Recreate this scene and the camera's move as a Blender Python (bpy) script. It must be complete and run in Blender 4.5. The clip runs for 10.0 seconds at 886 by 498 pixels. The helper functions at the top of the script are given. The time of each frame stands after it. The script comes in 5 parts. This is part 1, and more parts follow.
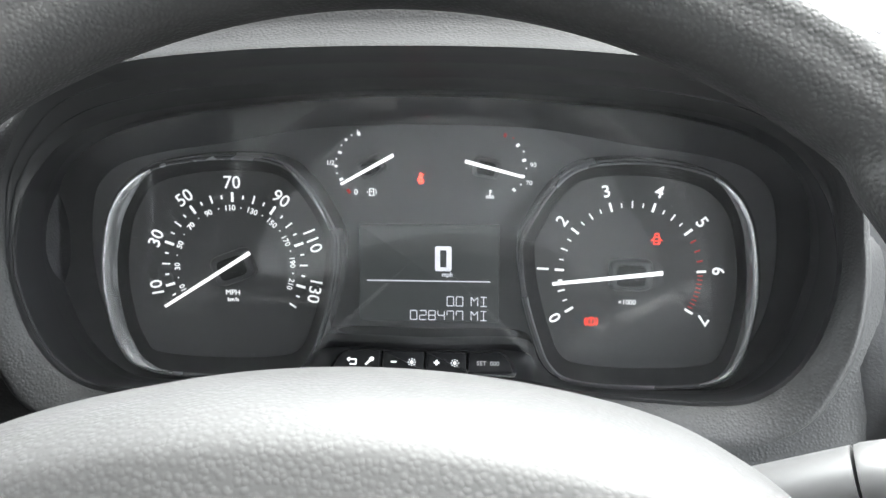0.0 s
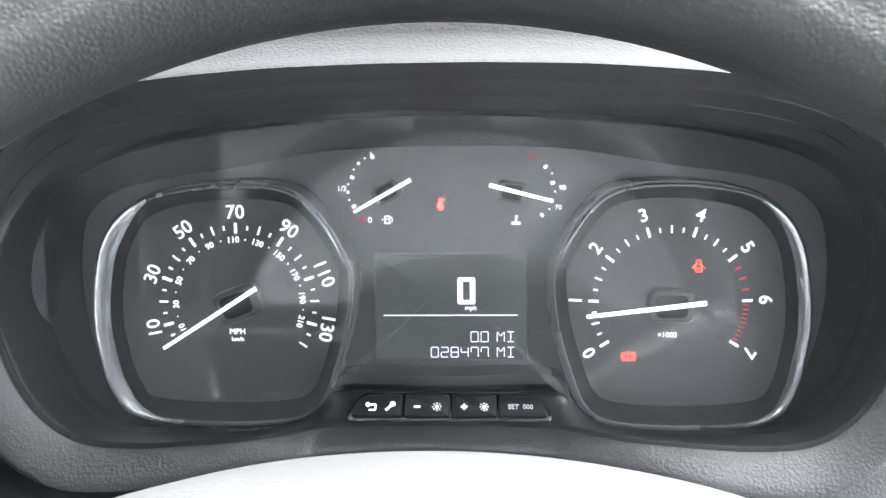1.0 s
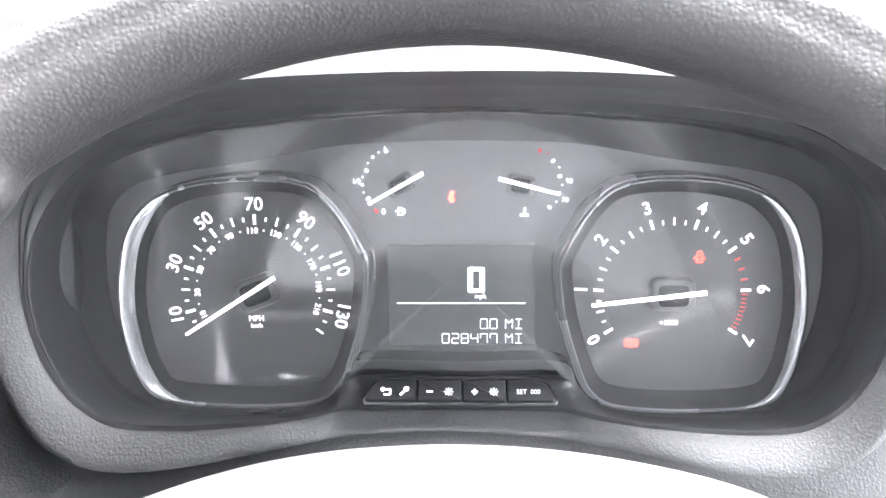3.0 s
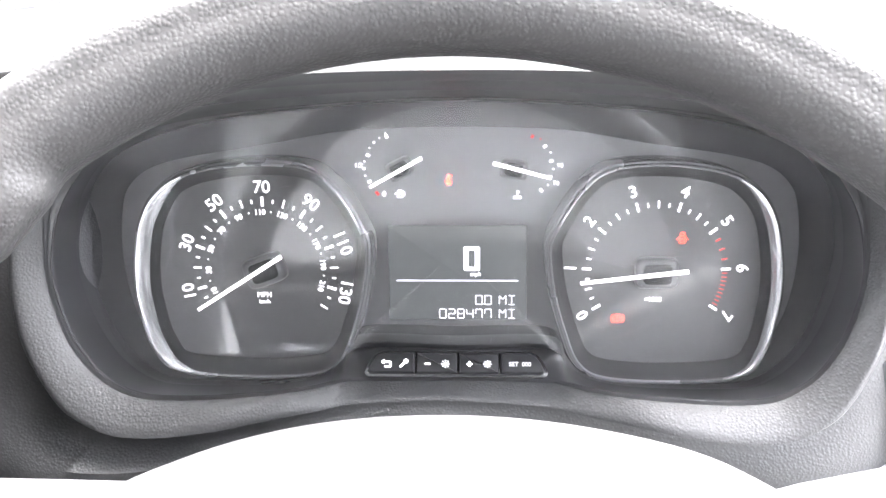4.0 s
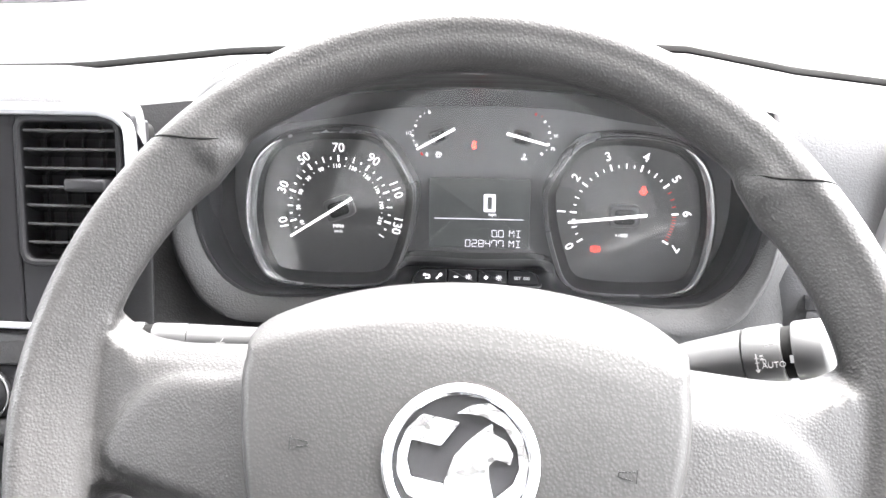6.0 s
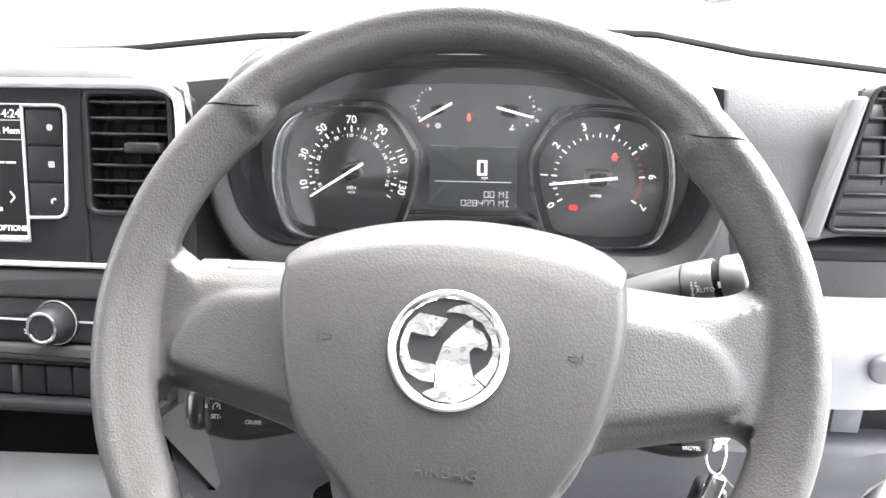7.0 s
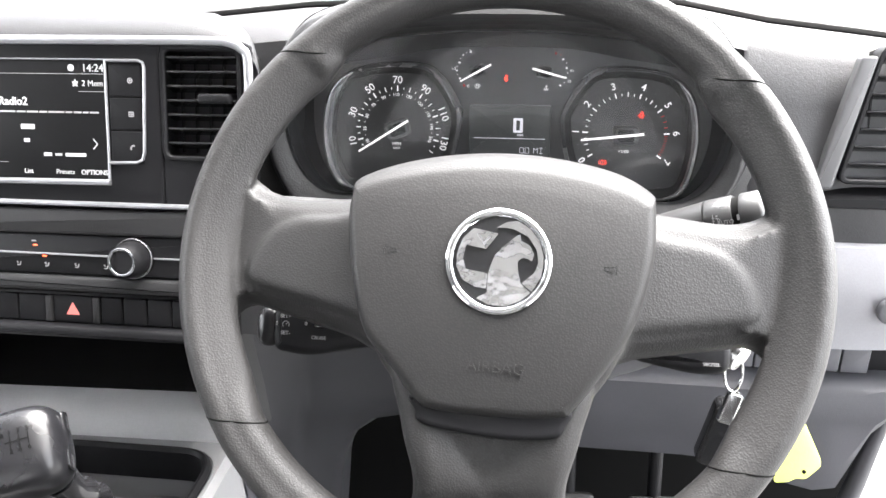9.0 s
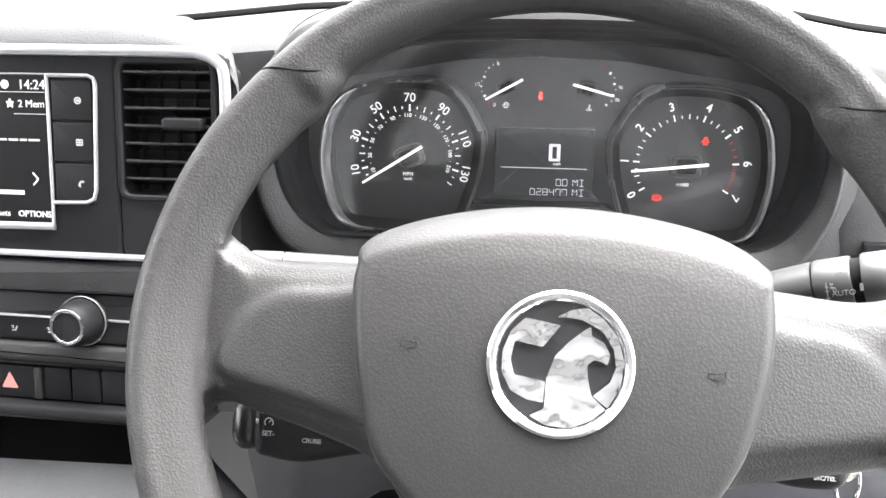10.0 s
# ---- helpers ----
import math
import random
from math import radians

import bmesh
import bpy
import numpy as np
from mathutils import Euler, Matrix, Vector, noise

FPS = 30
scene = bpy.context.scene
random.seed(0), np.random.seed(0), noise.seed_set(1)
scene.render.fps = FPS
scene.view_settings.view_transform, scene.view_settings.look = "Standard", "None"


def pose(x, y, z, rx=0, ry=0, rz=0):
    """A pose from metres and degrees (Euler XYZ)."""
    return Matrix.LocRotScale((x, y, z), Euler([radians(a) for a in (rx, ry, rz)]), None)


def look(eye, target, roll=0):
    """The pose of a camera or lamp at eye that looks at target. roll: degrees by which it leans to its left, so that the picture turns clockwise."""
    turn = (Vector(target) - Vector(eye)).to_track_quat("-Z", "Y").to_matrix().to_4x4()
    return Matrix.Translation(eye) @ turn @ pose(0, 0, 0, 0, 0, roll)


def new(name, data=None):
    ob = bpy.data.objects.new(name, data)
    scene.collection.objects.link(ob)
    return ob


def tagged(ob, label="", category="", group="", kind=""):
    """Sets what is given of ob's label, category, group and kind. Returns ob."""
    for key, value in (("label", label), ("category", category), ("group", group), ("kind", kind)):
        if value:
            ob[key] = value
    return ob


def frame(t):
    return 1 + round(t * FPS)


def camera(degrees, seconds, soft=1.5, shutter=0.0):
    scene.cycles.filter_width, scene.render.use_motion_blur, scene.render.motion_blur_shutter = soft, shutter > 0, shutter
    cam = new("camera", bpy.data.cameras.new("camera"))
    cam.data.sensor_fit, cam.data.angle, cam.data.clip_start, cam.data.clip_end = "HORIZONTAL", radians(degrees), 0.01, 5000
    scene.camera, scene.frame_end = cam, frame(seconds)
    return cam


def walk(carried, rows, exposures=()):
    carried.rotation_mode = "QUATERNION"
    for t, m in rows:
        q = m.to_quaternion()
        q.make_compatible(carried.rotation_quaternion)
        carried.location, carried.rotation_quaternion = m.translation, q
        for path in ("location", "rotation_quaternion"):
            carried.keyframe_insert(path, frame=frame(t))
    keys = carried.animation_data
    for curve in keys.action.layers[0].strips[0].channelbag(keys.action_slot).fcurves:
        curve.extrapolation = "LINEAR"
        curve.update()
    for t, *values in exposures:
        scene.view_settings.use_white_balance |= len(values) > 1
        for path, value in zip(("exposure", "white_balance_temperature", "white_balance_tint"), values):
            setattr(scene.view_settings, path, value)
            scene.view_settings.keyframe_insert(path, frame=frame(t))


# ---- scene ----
cam = camera(54.9, 10.0)
PATH = [
    (0, (0.0371, 0.0477, 1.0596), (-0.0929, 1.9239, 0.3807), -1.63),
    (0.5, (0.0217, 0.0639, 1.0604), (-0.0918, 1.9479, 0.3982), -2.35),
    (1, (0.0176, 0.0842, 1.0580), (-0.0821, 1.9697, 0.3994), -2.33),
    (1.5, (0.0024, 0.0827, 1.0609), (-0.0995, 1.9727, 0.4119), -2.48),
    (2, (0.0035, 0.0808, 1.0641), (-0.0856, 1.9727, 0.4222), -2.31),
    (2.5, (0.0093, 0.0762, 1.0673), (-0.0857, 1.9574, 0.3953), -2.31),
    (4, (0.0159, 0.0508, 1.0882), (-0.0866, 1.8844, 0.2974), -2.22),
    (4.5, (0.0198, 0.0232, 1.1017), (-0.0850, 1.8527, 0.3018), -2.49),
    (5, (0.0226, -0.0241, 1.1267), (-0.1097, 1.7956, 0.3058), -2.80),
    (5.2, (0.0347, -0.042, 1.131), (-0.1446, 1.7665, 0.295), -2.6),
    (6.3, (0.0235, -0.1376, 1.15), (-0.1378, 1.6471, 0.261), -1.6),
    (6.5, (0.0287, -0.1568, 1.152), (-0.1419, 1.6213, 0.253), -1.8),
    (7, (0.0414, -0.2095, 1.168), (-0.1403, 1.5672, 0.267), -1.9),
    (7.5, (0.0295, -0.252, 1.173), (-0.1673, 1.5213, 0.27), -2.2),
    (8, (0.0362, -0.2823, 1.169), (-0.1707, 1.4884, 0.263), -2.2),
    (8.5, (0.0255, -0.2978, 1.159), (-0.1916, 1.4683, 0.247), -2.2),
    (9, (0.0282, -0.2829, 1.16), (-0.193, 1.4834, 0.249), -2.1),
    (9.5, (0.023, -0.2417, 1.161), (-0.1961, 1.5256, 0.252), -2.0),
    (10, (-0.004, -0.1484, 1.134), (-0.2231, 1.6198, 0.226), -1.9),
]
EXPOSURES = [(0, 4.4, 6300, 5), (0.5, 4.55, 6150, 5), (1, 5.1, 6150, 7), (2, 5.7, 6150, 10), (2.5, 5.93, 6200, 12), (4, 6.05, 6350, 13), (4.5, 6.1, 6450, 11), (5, 5.83, 6500, 11), (6.5, 5.08, 6500, 11), (7, 4.83, 6500, 11), (7.5, 4.38, 6500, 12), (8, 4.23, 6500, 11), (8.5, 4.13, 6500, 11), (9, 4.18, 6500, 11), (9.5, 4.43, 6500, 11), (10, 4.45, 6500, 11)]
walk(cam, [(t, look(eye, target, roll)) for t, eye, target, roll in PATH], EXPOSURES)

# ---- world and sun: bright overcast day ----
world = bpy.data.worlds.new("overcast_sky")
scene.world = world
world.use_nodes = True
wn, wl = world.node_tree.nodes, world.node_tree.links
sky = wn.new("ShaderNodeTexSky")
sky.sky_type, sky.sun_disc = "NISHITA", False
sky.sun_elevation, sky.sun_rotation = radians(57), radians(38)
pale = wn.new("ShaderNodeHueSaturation")
pale.inputs["Saturation"].default_value = 0.12
wl.new(sky.outputs[0], pale.inputs["Color"])
wl.new(pale.outputs[0], wn["Background"].inputs["Color"])
wn["Background"].inputs["Strength"].default_value = 0.135
sun_data = bpy.data.lights.new("sun", "SUN")
sun_data.energy, sun_data.angle, sun_data.color = 2.8, radians(70), (1.0, 0.975, 0.94)
sun = new("sun", sun_data)
sun.matrix_world = look((1.4, 1.8, 3.5), (0, 0, 0))


# ---- materials ----
def rgb(c):
    return (c, c, c, 1) if isinstance(c, (int, float)) else (*c, 1)


def material(name, color, rough=0.5, metal=0.0, grain=0.0, size=0.002, kind="leather", vary=0.12, coat=0.0, wear=0.08, spec=0.5):
    """A surface with fine relief of the given grain size in metres and slow changes of tone and gloss."""
    m = bpy.data.materials.new(name)
    m.use_nodes = True
    n, l = m.node_tree.nodes, m.node_tree.links
    b = n["Principled BSDF"]
    b.inputs["Metallic"].default_value = metal
    b.inputs["Coat Weight"].default_value = coat
    b.inputs["Specular IOR Level"].default_value = spec
    co = n.new("ShaderNodeTexCoord")
    big = n.new("ShaderNodeTexNoise")
    big.inputs["Scale"].default_value, big.inputs["Detail"].default_value = 14.0, 5.0
    l.new(co.outputs["Object"], big.inputs["Vector"])
    fine = n.new("ShaderNodeTexNoise")
    fine.inputs["Scale"].default_value, fine.inputs["Detail"].default_value = 420.0, 3.0
    l.new(co.outputs["Object"], fine.inputs["Vector"])
    add = n.new("ShaderNodeMath")
    add.operation = "MULTIPLY_ADD"
    add.inputs[1].default_value = 0.35
    l.new(fine.outputs[0], add.inputs[0])
    l.new(big.outputs[0], add.inputs[2])
    ramp = n.new("ShaderNodeMapRange")
    ramp.inputs["From Min"].default_value, ramp.inputs["From Max"].default_value = 0.35, 1.0
    ramp.inputs["To Min"].default_value, ramp.inputs["To Max"].default_value = 1 - vary, 1 + vary
    l.new(add.outputs[0], ramp.inputs["Value"])
    mix = n.new("ShaderNodeVectorMath")
    mix.operation = "SCALE"
    mix.inputs[0].default_value = rgb(color)[:3]
    l.new(ramp.outputs[0], mix.inputs["Scale"])
    l.new(mix.outputs[0], b.inputs["Base Color"])
    gloss = n.new("ShaderNodeMapRange")
    gloss.inputs["From Min"].default_value, gloss.inputs["From Max"].default_value = 0.3, 0.9
    gloss.inputs["To Min"].default_value, gloss.inputs["To Max"].default_value = max(0.02, rough - wear), min(1, rough + wear)
    l.new(big.outputs[0], gloss.inputs["Value"])
    l.new(gloss.outputs[0], b.inputs["Roughness"])
    if grain:
        bump = n.new("ShaderNodeBump")
        bump.inputs["Strength"].default_value = grain
        bump.inputs["Distance"].default_value = size * (0.10 if kind == "leather" else 0.35)
        if kind == "leather":
            warp = n.new("ShaderNodeTexNoise")
            warp.inputs["Scale"].default_value = 0.6 / size
            l.new(co.outputs["Object"], warp.inputs["Vector"])
            shift = n.new("ShaderNodeVectorMath")
            shift.operation = "MULTIPLY_ADD"
            shift.inputs[1].default_value = (size * 0.35,) * 3
            l.new(warp.outputs["Color"], shift.inputs[0])
            l.new(co.outputs["Object"], shift.inputs[2])
            cells = n.new("ShaderNodeTexVoronoi")
            cells.feature = "SMOOTH_F1"
            cells.inputs["Smoothness"].default_value = 0.4
            cells.inputs["Scale"].default_value = 1.0 / size
            l.new(shift.outputs[0], cells.inputs["Vector"])
            cells.inputs["Detail"].default_value = 0.0
            dome = n.new("ShaderNodeMapRange")
            dome.interpolation_type = "SMOOTHSTEP"
            dome.inputs["From Min"].default_value, dome.inputs["From Max"].default_value = 0.75, 0.10
            l.new(cells.outputs["Distance"], dome.inputs["Value"])
            l.new(dome.outputs[0], bump.inputs["Height"])
            # the base colour gets a little darker towards the creases
            worn = n.new("ShaderNodeMapRange")
            worn.inputs["To Min"].default_value = 0.78
            l.new(dome.outputs[0], worn.inputs["Value"])
            both = n.new("ShaderNodeMath")
            both.operation = "MULTIPLY"
            l.new(ramp.outputs[0], both.inputs[0])
            l.new(worn.outputs[0], both.inputs[1])
            l.new(both.outputs[0], mix.inputs["Scale"])
        else:
            pits = n.new("ShaderNodeTexNoise")
            pits.inputs["Scale"].default_value, pits.inputs["Detail"].default_value = 1.0 / size, 2.0
            l.new(co.outputs["Object"], pits.inputs["Vector"])
            l.new(pits.outputs[0], bump.inputs["Height"])
        l.new(bump.outputs[0], b.inputs["Normal"])
    return m


def glowing(name, color, strength, base=None):
    m = material(name, base or color, 0.5, vary=0.04)
    b = m.node_tree.nodes["Principled BSDF"]
    b.inputs["Emission Color"].default_value = rgb(color)
    b.inputs["Emission Strength"].default_value = strength
    return m


def clear(name, tint=1.0, rough=0.01, ior=1.5, dust_veil=0.0):
    m = bpy.data.materials.new(name)
    m.use_nodes = True
    n, l = m.node_tree.nodes, m.node_tree.links
    glass = n.new("ShaderNodeBsdfTransparent")
    glass.inputs[0].default_value = rgb(tint)
    shine = n.new("ShaderNodeBsdfGlossy")
    shine.inputs["Roughness"].default_value = rough
    fres = n.new("ShaderNodeFresnel")
    fres.inputs["IOR"].default_value = ior
    mix = n.new("ShaderNodeMixShader")
    l.new(fres.outputs[0], mix.inputs[0])
    l.new(glass.outputs[0], mix.inputs[1])
    l.new(shine.outputs[0], mix.inputs[2])
    last = mix
    if dust_veil:
        # Film is partly dust, partly a painted veil of reflected light.
        specks = n.new("ShaderNodeTexNoise")
        specks.inputs["Scale"].default_value, specks.inputs["Detail"].default_value = 30.0, 8.0
        much = n.new("ShaderNodeMath")
        much.operation = "MULTIPLY"
        much.inputs[1].default_value = dust_veil * 2
        l.new(specks.outputs[0], much.inputs[0])
        film = n.new("ShaderNodeBsdfDiffuse")
        film.inputs["Color"].default_value = rgb(0.75)
        last = n.new("ShaderNodeMixShader")
        l.new(much.outputs[0], last.inputs[0])
        l.new(mix.outputs[0], last.inputs[1])
        l.new(film.outputs[0], last.inputs[2])
    l.new(last.outputs[0], n["Material Output"].inputs["Surface"])
    return m


WHEEL = material("grained_black_polyurethane", (0.023, 0.0225, 0.0225), 0.53, grain=0.75, size=0.0013, spec=0.33)
COVER = material("grained_airbag_plastic", (0.022, 0.0216, 0.0216), 0.56, grain=0.40, size=0.0013, spec=0.28)
GROOVE = material("dark_joint_and_shade", 0.004, 0.85, spec=0.06)
MATTOP = material("toned_down_hood_top", (0.010, 0.010, 0.0105), 0.8, grain=0.9, size=0.0014, spec=0.05)
BINNACLE = material("grained_dash_plastic", (0.024, 0.024, 0.025), 0.56, grain=0.85, size=0.0014, spec=0.42)
BAND = material("dark_stack_plastic", (0.020, 0.020, 0.021), 0.55, grain=0.8, size=0.0011, kind="pits", spec=0.2)
DASH = material("fine_grained_grey_dash", (0.062, 0.062, 0.066), 0.52, grain=0.5, size=0.0014, kind="pits")
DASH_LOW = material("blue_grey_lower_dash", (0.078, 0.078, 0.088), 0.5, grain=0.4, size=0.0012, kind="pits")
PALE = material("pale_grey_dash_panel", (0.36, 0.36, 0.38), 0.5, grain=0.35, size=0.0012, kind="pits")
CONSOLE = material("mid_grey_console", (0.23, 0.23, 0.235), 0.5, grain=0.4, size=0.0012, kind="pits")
SHELF = material("dark_shelf_lining", (0.035, 0.035, 0.036), 0.75, grain=0.5, size=0.0015, kind="pits", spec=0.2)
LITCONSOLE = material("skylit_console_crown", (0.64, 0.64, 0.65), 0.5, grain=0.4, size=0.0012, kind="pits")
KICK = material("dark_grey_footwell_trim", (0.046, 0.046, 0.051), 0.5, grain=0.4, size=0.0012, kind="pits")
STALK = material("worn_black_stalk", (0.04, 0.04, 0.041), 0.42, vary=0.08, spec=0.5)
SATIN = material("satin_black_plastic", (0.010, 0.010, 0.011), 0.46, grain=0.15, size=0.0008, kind="pits", spec=0.12)
SURROUND = material("smooth_black_surround", (0.016, 0.016, 0.017), 0.3, vary=0.05, wear=0.03)
LINER = material("dark_hood_lining", (0.026, 0.026, 0.027), 0.5, grain=0.1, size=0.001, kind="pits", spec=0.4)
MASKED = material("glossy_grey_mask", (0.06, 0.06, 0.063), 0.16, vary=0.04, wear=0.03)
FACE = material("matt_black_dial", (0.055, 0.055, 0.057), 0.6)
PLATE = material("matt_grey_face_plate", (0.12, 0.121, 0.126), 0.6)
GLOSS = material("gloss_black_plastic", (0.012, 0.012, 0.013), 0.14, vary=0.05, wear=0.04)
KNOB = material("smooth_black_knob", (0.007, 0.007, 0.008), 0.3, vary=0.08, wear=0.06, spec=0.38)
SOFTBLACK = material("soft_black_rubber", (0.02, 0.02, 0.02), 0.6, grain=0.2, size=0.001, kind="pits")
CHROME = material("bright_chrome", (0.82, 0.83, 0.85), 0.1, metal=1.0, vary=0.03, wear=0.05)
CHIPPED = material("uneven_chrome", (0.74, 0.74, 0.75), 0.15, metal=1.0, grain=0.4, size=0.014, kind="pits", vary=0.06, wear=0.06)
GREYTRIM = material("dark_satin_grey_trim", (0.075, 0.075, 0.078), 0.42, vary=0.06)
GAITER = material("black_gaiter_leather", (0.012, 0.012, 0.012), 0.42, grain=0.4, size=0.003, spec=0.4)
SILVER = material("satin_silver_paint", (0.34, 0.345, 0.36), 0.42, metal=0.8, vary=0.04)
CRESCENT = material("bright_satin_silver", (0.72, 0.73, 0.75), 0.2, metal=0.85, vary=0.03)
BEZEL = material("dark_satin_bezel", (0.27, 0.272, 0.28), 0.28, metal=0.7, vary=0.05)
WHITE = glowing("white_dial_print", (0.95, 0.95, 0.97), 0.05, (0.8, 0.8, 0.8))
NEEDLE = glowing("white_needle", (1.0, 0.97, 0.98), 0.075, (0.85, 0.85, 0.85))
REDPRINT = glowing("red_dial_print", (0.7, 0.03, 0.02), 0.014, (0.42, 0.02, 0.02))
REDLAMP = glowing("red_warning_lamp", (1.0, 0.06, 0.03), 0.17, (0.6, 0.04, 0.03))
LCD = glowing("lcd_glass", (0.9, 1.0, 1.0), 0.0016, (0.02, 0.022, 0.023))
LCDTEXT = glowing("lcd_segments", (0.92, 0.9, 1.0), 0.045, (0.6, 0.6, 0.65))
SCREEN = glowing("touch_screen", (0.05, 0.05, 0.055), 0.002, (0.003, 0.003, 0.0034))
SCREEN.node_tree.nodes["Principled BSDF"].inputs["Specular IOR Level"].default_value = 0.2
SCREENTEXT = glowing("screen_text", (0.9, 0.92, 0.95), 0.02, (0.4, 0.4, 0.4))
ICON = material("pale_grey_symbol", (0.38, 0.38, 0.38), 0.5, vary=0.03)
ORANGE = glowing("orange_indicator", (1.0, 0.12, 0.04), 0.25, (0.6, 0.1, 0.05))
HAZARD = material("translucent_red_triangle", (0.75, 0.2, 0.18), 0.4)
YELLOW = material("yellow_plastic_tag", (0.6, 0.68, 0.14), 0.45, grain=0.1, size=0.003, kind="pits")
STEEL = material("worn_steel", (0.6, 0.6, 0.6), 0.25, metal=1.0)
LENS = clear("clear_acrylic_lens", 0.97, 0.045, 1.5, 0.03)
WINDSCREEN = clear("windscreen_glass", 0.93)
LINING = material("grey_headlining", (0.22, 0.22, 0.217), 0.9, grain=0.3, size=0.003, kind="pits")
TRIM = material("dark_grey_cab_trim", (0.035, 0.035, 0.037), 0.7, grain=0.3, size=0.002, kind="pits")
CARPET = material("black_floor_mat", (0.02, 0.02, 0.02), 0.9, grain=0.6, size=0.003, kind="pits")
CONCRETE = material("grey_yard_asphalt", (0.13, 0.13, 0.128), 0.9, grain=0.4, size=0.02, kind="pits")
REFLECTOR = material("added_reflector_white", (0.64, 0.64, 0.65), 0.4, vary=0.03)


# ---- mesh helpers ----
def finish(ob, smooth=40):
    me = ob.data
    me.polygons.foreach_set("use_smooth", [True] * len(me.polygons))
    me.set_sharp_from_angle(angle=radians(smooth))
    return ob


def part(name, bm, mat, parent=None, label="", m=None, smooth=40):
    me = bpy.data.meshes.new(name)
    bmesh.ops.recalc_face_normals(bm, faces=bm.faces)
    bm.to_mesh(me)
    bm.free()
    me.materials.append(mat)
    ob = new(name, me)
    finish(ob, smooth)
    if parent is not None:
        ob.parent = parent
    if m is not None:
        ob.matrix_basis = m
    if label:
        ob["label"] = label
    return ob


def thing(name, label, category, m=None, group="", kind="", base=Matrix()):
    ob = new(name)
    ob.empty_display_size = 0.02
    ob.matrix_basis = base @ m if m is not None else base
    return tagged(ob, label, category, group, kind)


def spline(keys, count, closed=True):
    """count points on a Catmull-Rom curve through keys."""
    k = [np.array(p, float) for p in keys]
    n = len(k)
    spans = n if closed else n - 1
    out = []
    for i in range(count):
        s = i / count * spans if closed else i / (count - 1) * spans
        a = min(int(s), spans - 1)
        f = s - a
        get = (lambda q: k[q % n]) if closed else (lambda q: k[max(0, min(n - 1, q))])
        p0, p1, p2, p3 = get(a - 1), get(a), get(a + 1), get(a + 2)
        out.append(0.5 * (2 * p1 + (p2 - p0) * f + (2 * p0 - 5 * p1 + 4 * p2 - p3) * f * f + (3 * p1 - p0 - 3 * p2 + p3) * f ** 3))
    return out


def rounded(keys, radius, steps=5):
    """A closed 2D outline whose corners are rounded. radius: one number or one for each corner."""
    n = len(keys)
    out = []
    for i in range(n):
        p, a, b = (Vector(keys[j % n]).to_2d() for j in (i, i - 1, i + 1))
        r = radius[i] if isinstance(radius, (list, tuple)) else radius
        da, db = (a - p), (b - p)
        r = min(r, da.length * 0.48, db.length * 0.48)
        if r < 1e-6:
            out.append((p.x, p.y))
            continue
        p0, p2 = p + da.normalized() * r, p + db.normalized() * r
        for k in range(steps + 1):
            f = k / steps
            q = p0 * (1 - f) ** 2 + p * 2 * f * (1 - f) + p2 * f * f
            out.append((q.x, q.y))
    return out


def inset(outline, d):
    """The outline moved inwards by d (outwards if negative)."""
    n = len(outline)
    area = sum(outline[i][0] * outline[(i + 1) % n][1] - outline[(i + 1) % n][0] * outline[i][1] for i in range(n))
    sign = 1 if area > 0 else -1
    out = []
    for i in range(n):
        a, b = Vector(outline[i - 1]).to_2d(), Vector(outline[(i + 1) % n]).to_2d()
        t = (b - a)
        if t.length < 1e-9:
            out.append(tuple(outline[i][:2]))
            continue
        t.normalize()
        out.append((outline[i][0] - sign * t.y * d, outline[i][1] + sign * t.x * d))
    return out


def loft(rings, closed=True, cap_start=False, cap_end=False, bm=None):
    """Quads between rings of equal length."""
    bm = bm or bmesh.new()
    rows = [[bm.verts.new(p) for p in r] for r in rings]
    n = len(rows[0])
    for a, b in zip(rows, rows[1:]):
        for i in range(n if closed else n - 1):
            bm.faces.new((a[i], a[(i + 1) % n], b[(i + 1) % n], b[i]))
    if cap_start:
        bm.faces.new(rows[0][::-1])
    if cap_end:
        bm.faces.new(rows[-1])
    return bm


def prism(outline, z0, z1, bevel=0.0, bm=None, dome=0.0):
    """A plate with that outline from z0 to z1, its front edge rounded, its front raised by dome in the middle."""
    def ring(o, z):
        return [(x, y, z) for x, y in o]
    rings = [ring(outline, z0)]
    if bevel:
        for k in range(4):
            a = k / 3 * math.pi / 2
            rings.append(ring(inset(outline, bevel * (1 - math.cos(a))), z1 - bevel * (1 - math.sin(a))))
    else:
        rings.append(ring(outline, z1))
    if dome:
        last = rings[-1]
        cx, cy = sum(p[0] for p in last) / len(last), sum(p[1] for p in last) / len(last)
        for k in range(1, 9):
            s = 1 - k / 9
            rings.append([(cx + (x - cx) * s, cy + (y - cy) * s, z + dome * (1 - s * s)) for x, y, z in last])
    return loft(rings, cap_start=True, cap_end=True, bm=bm)


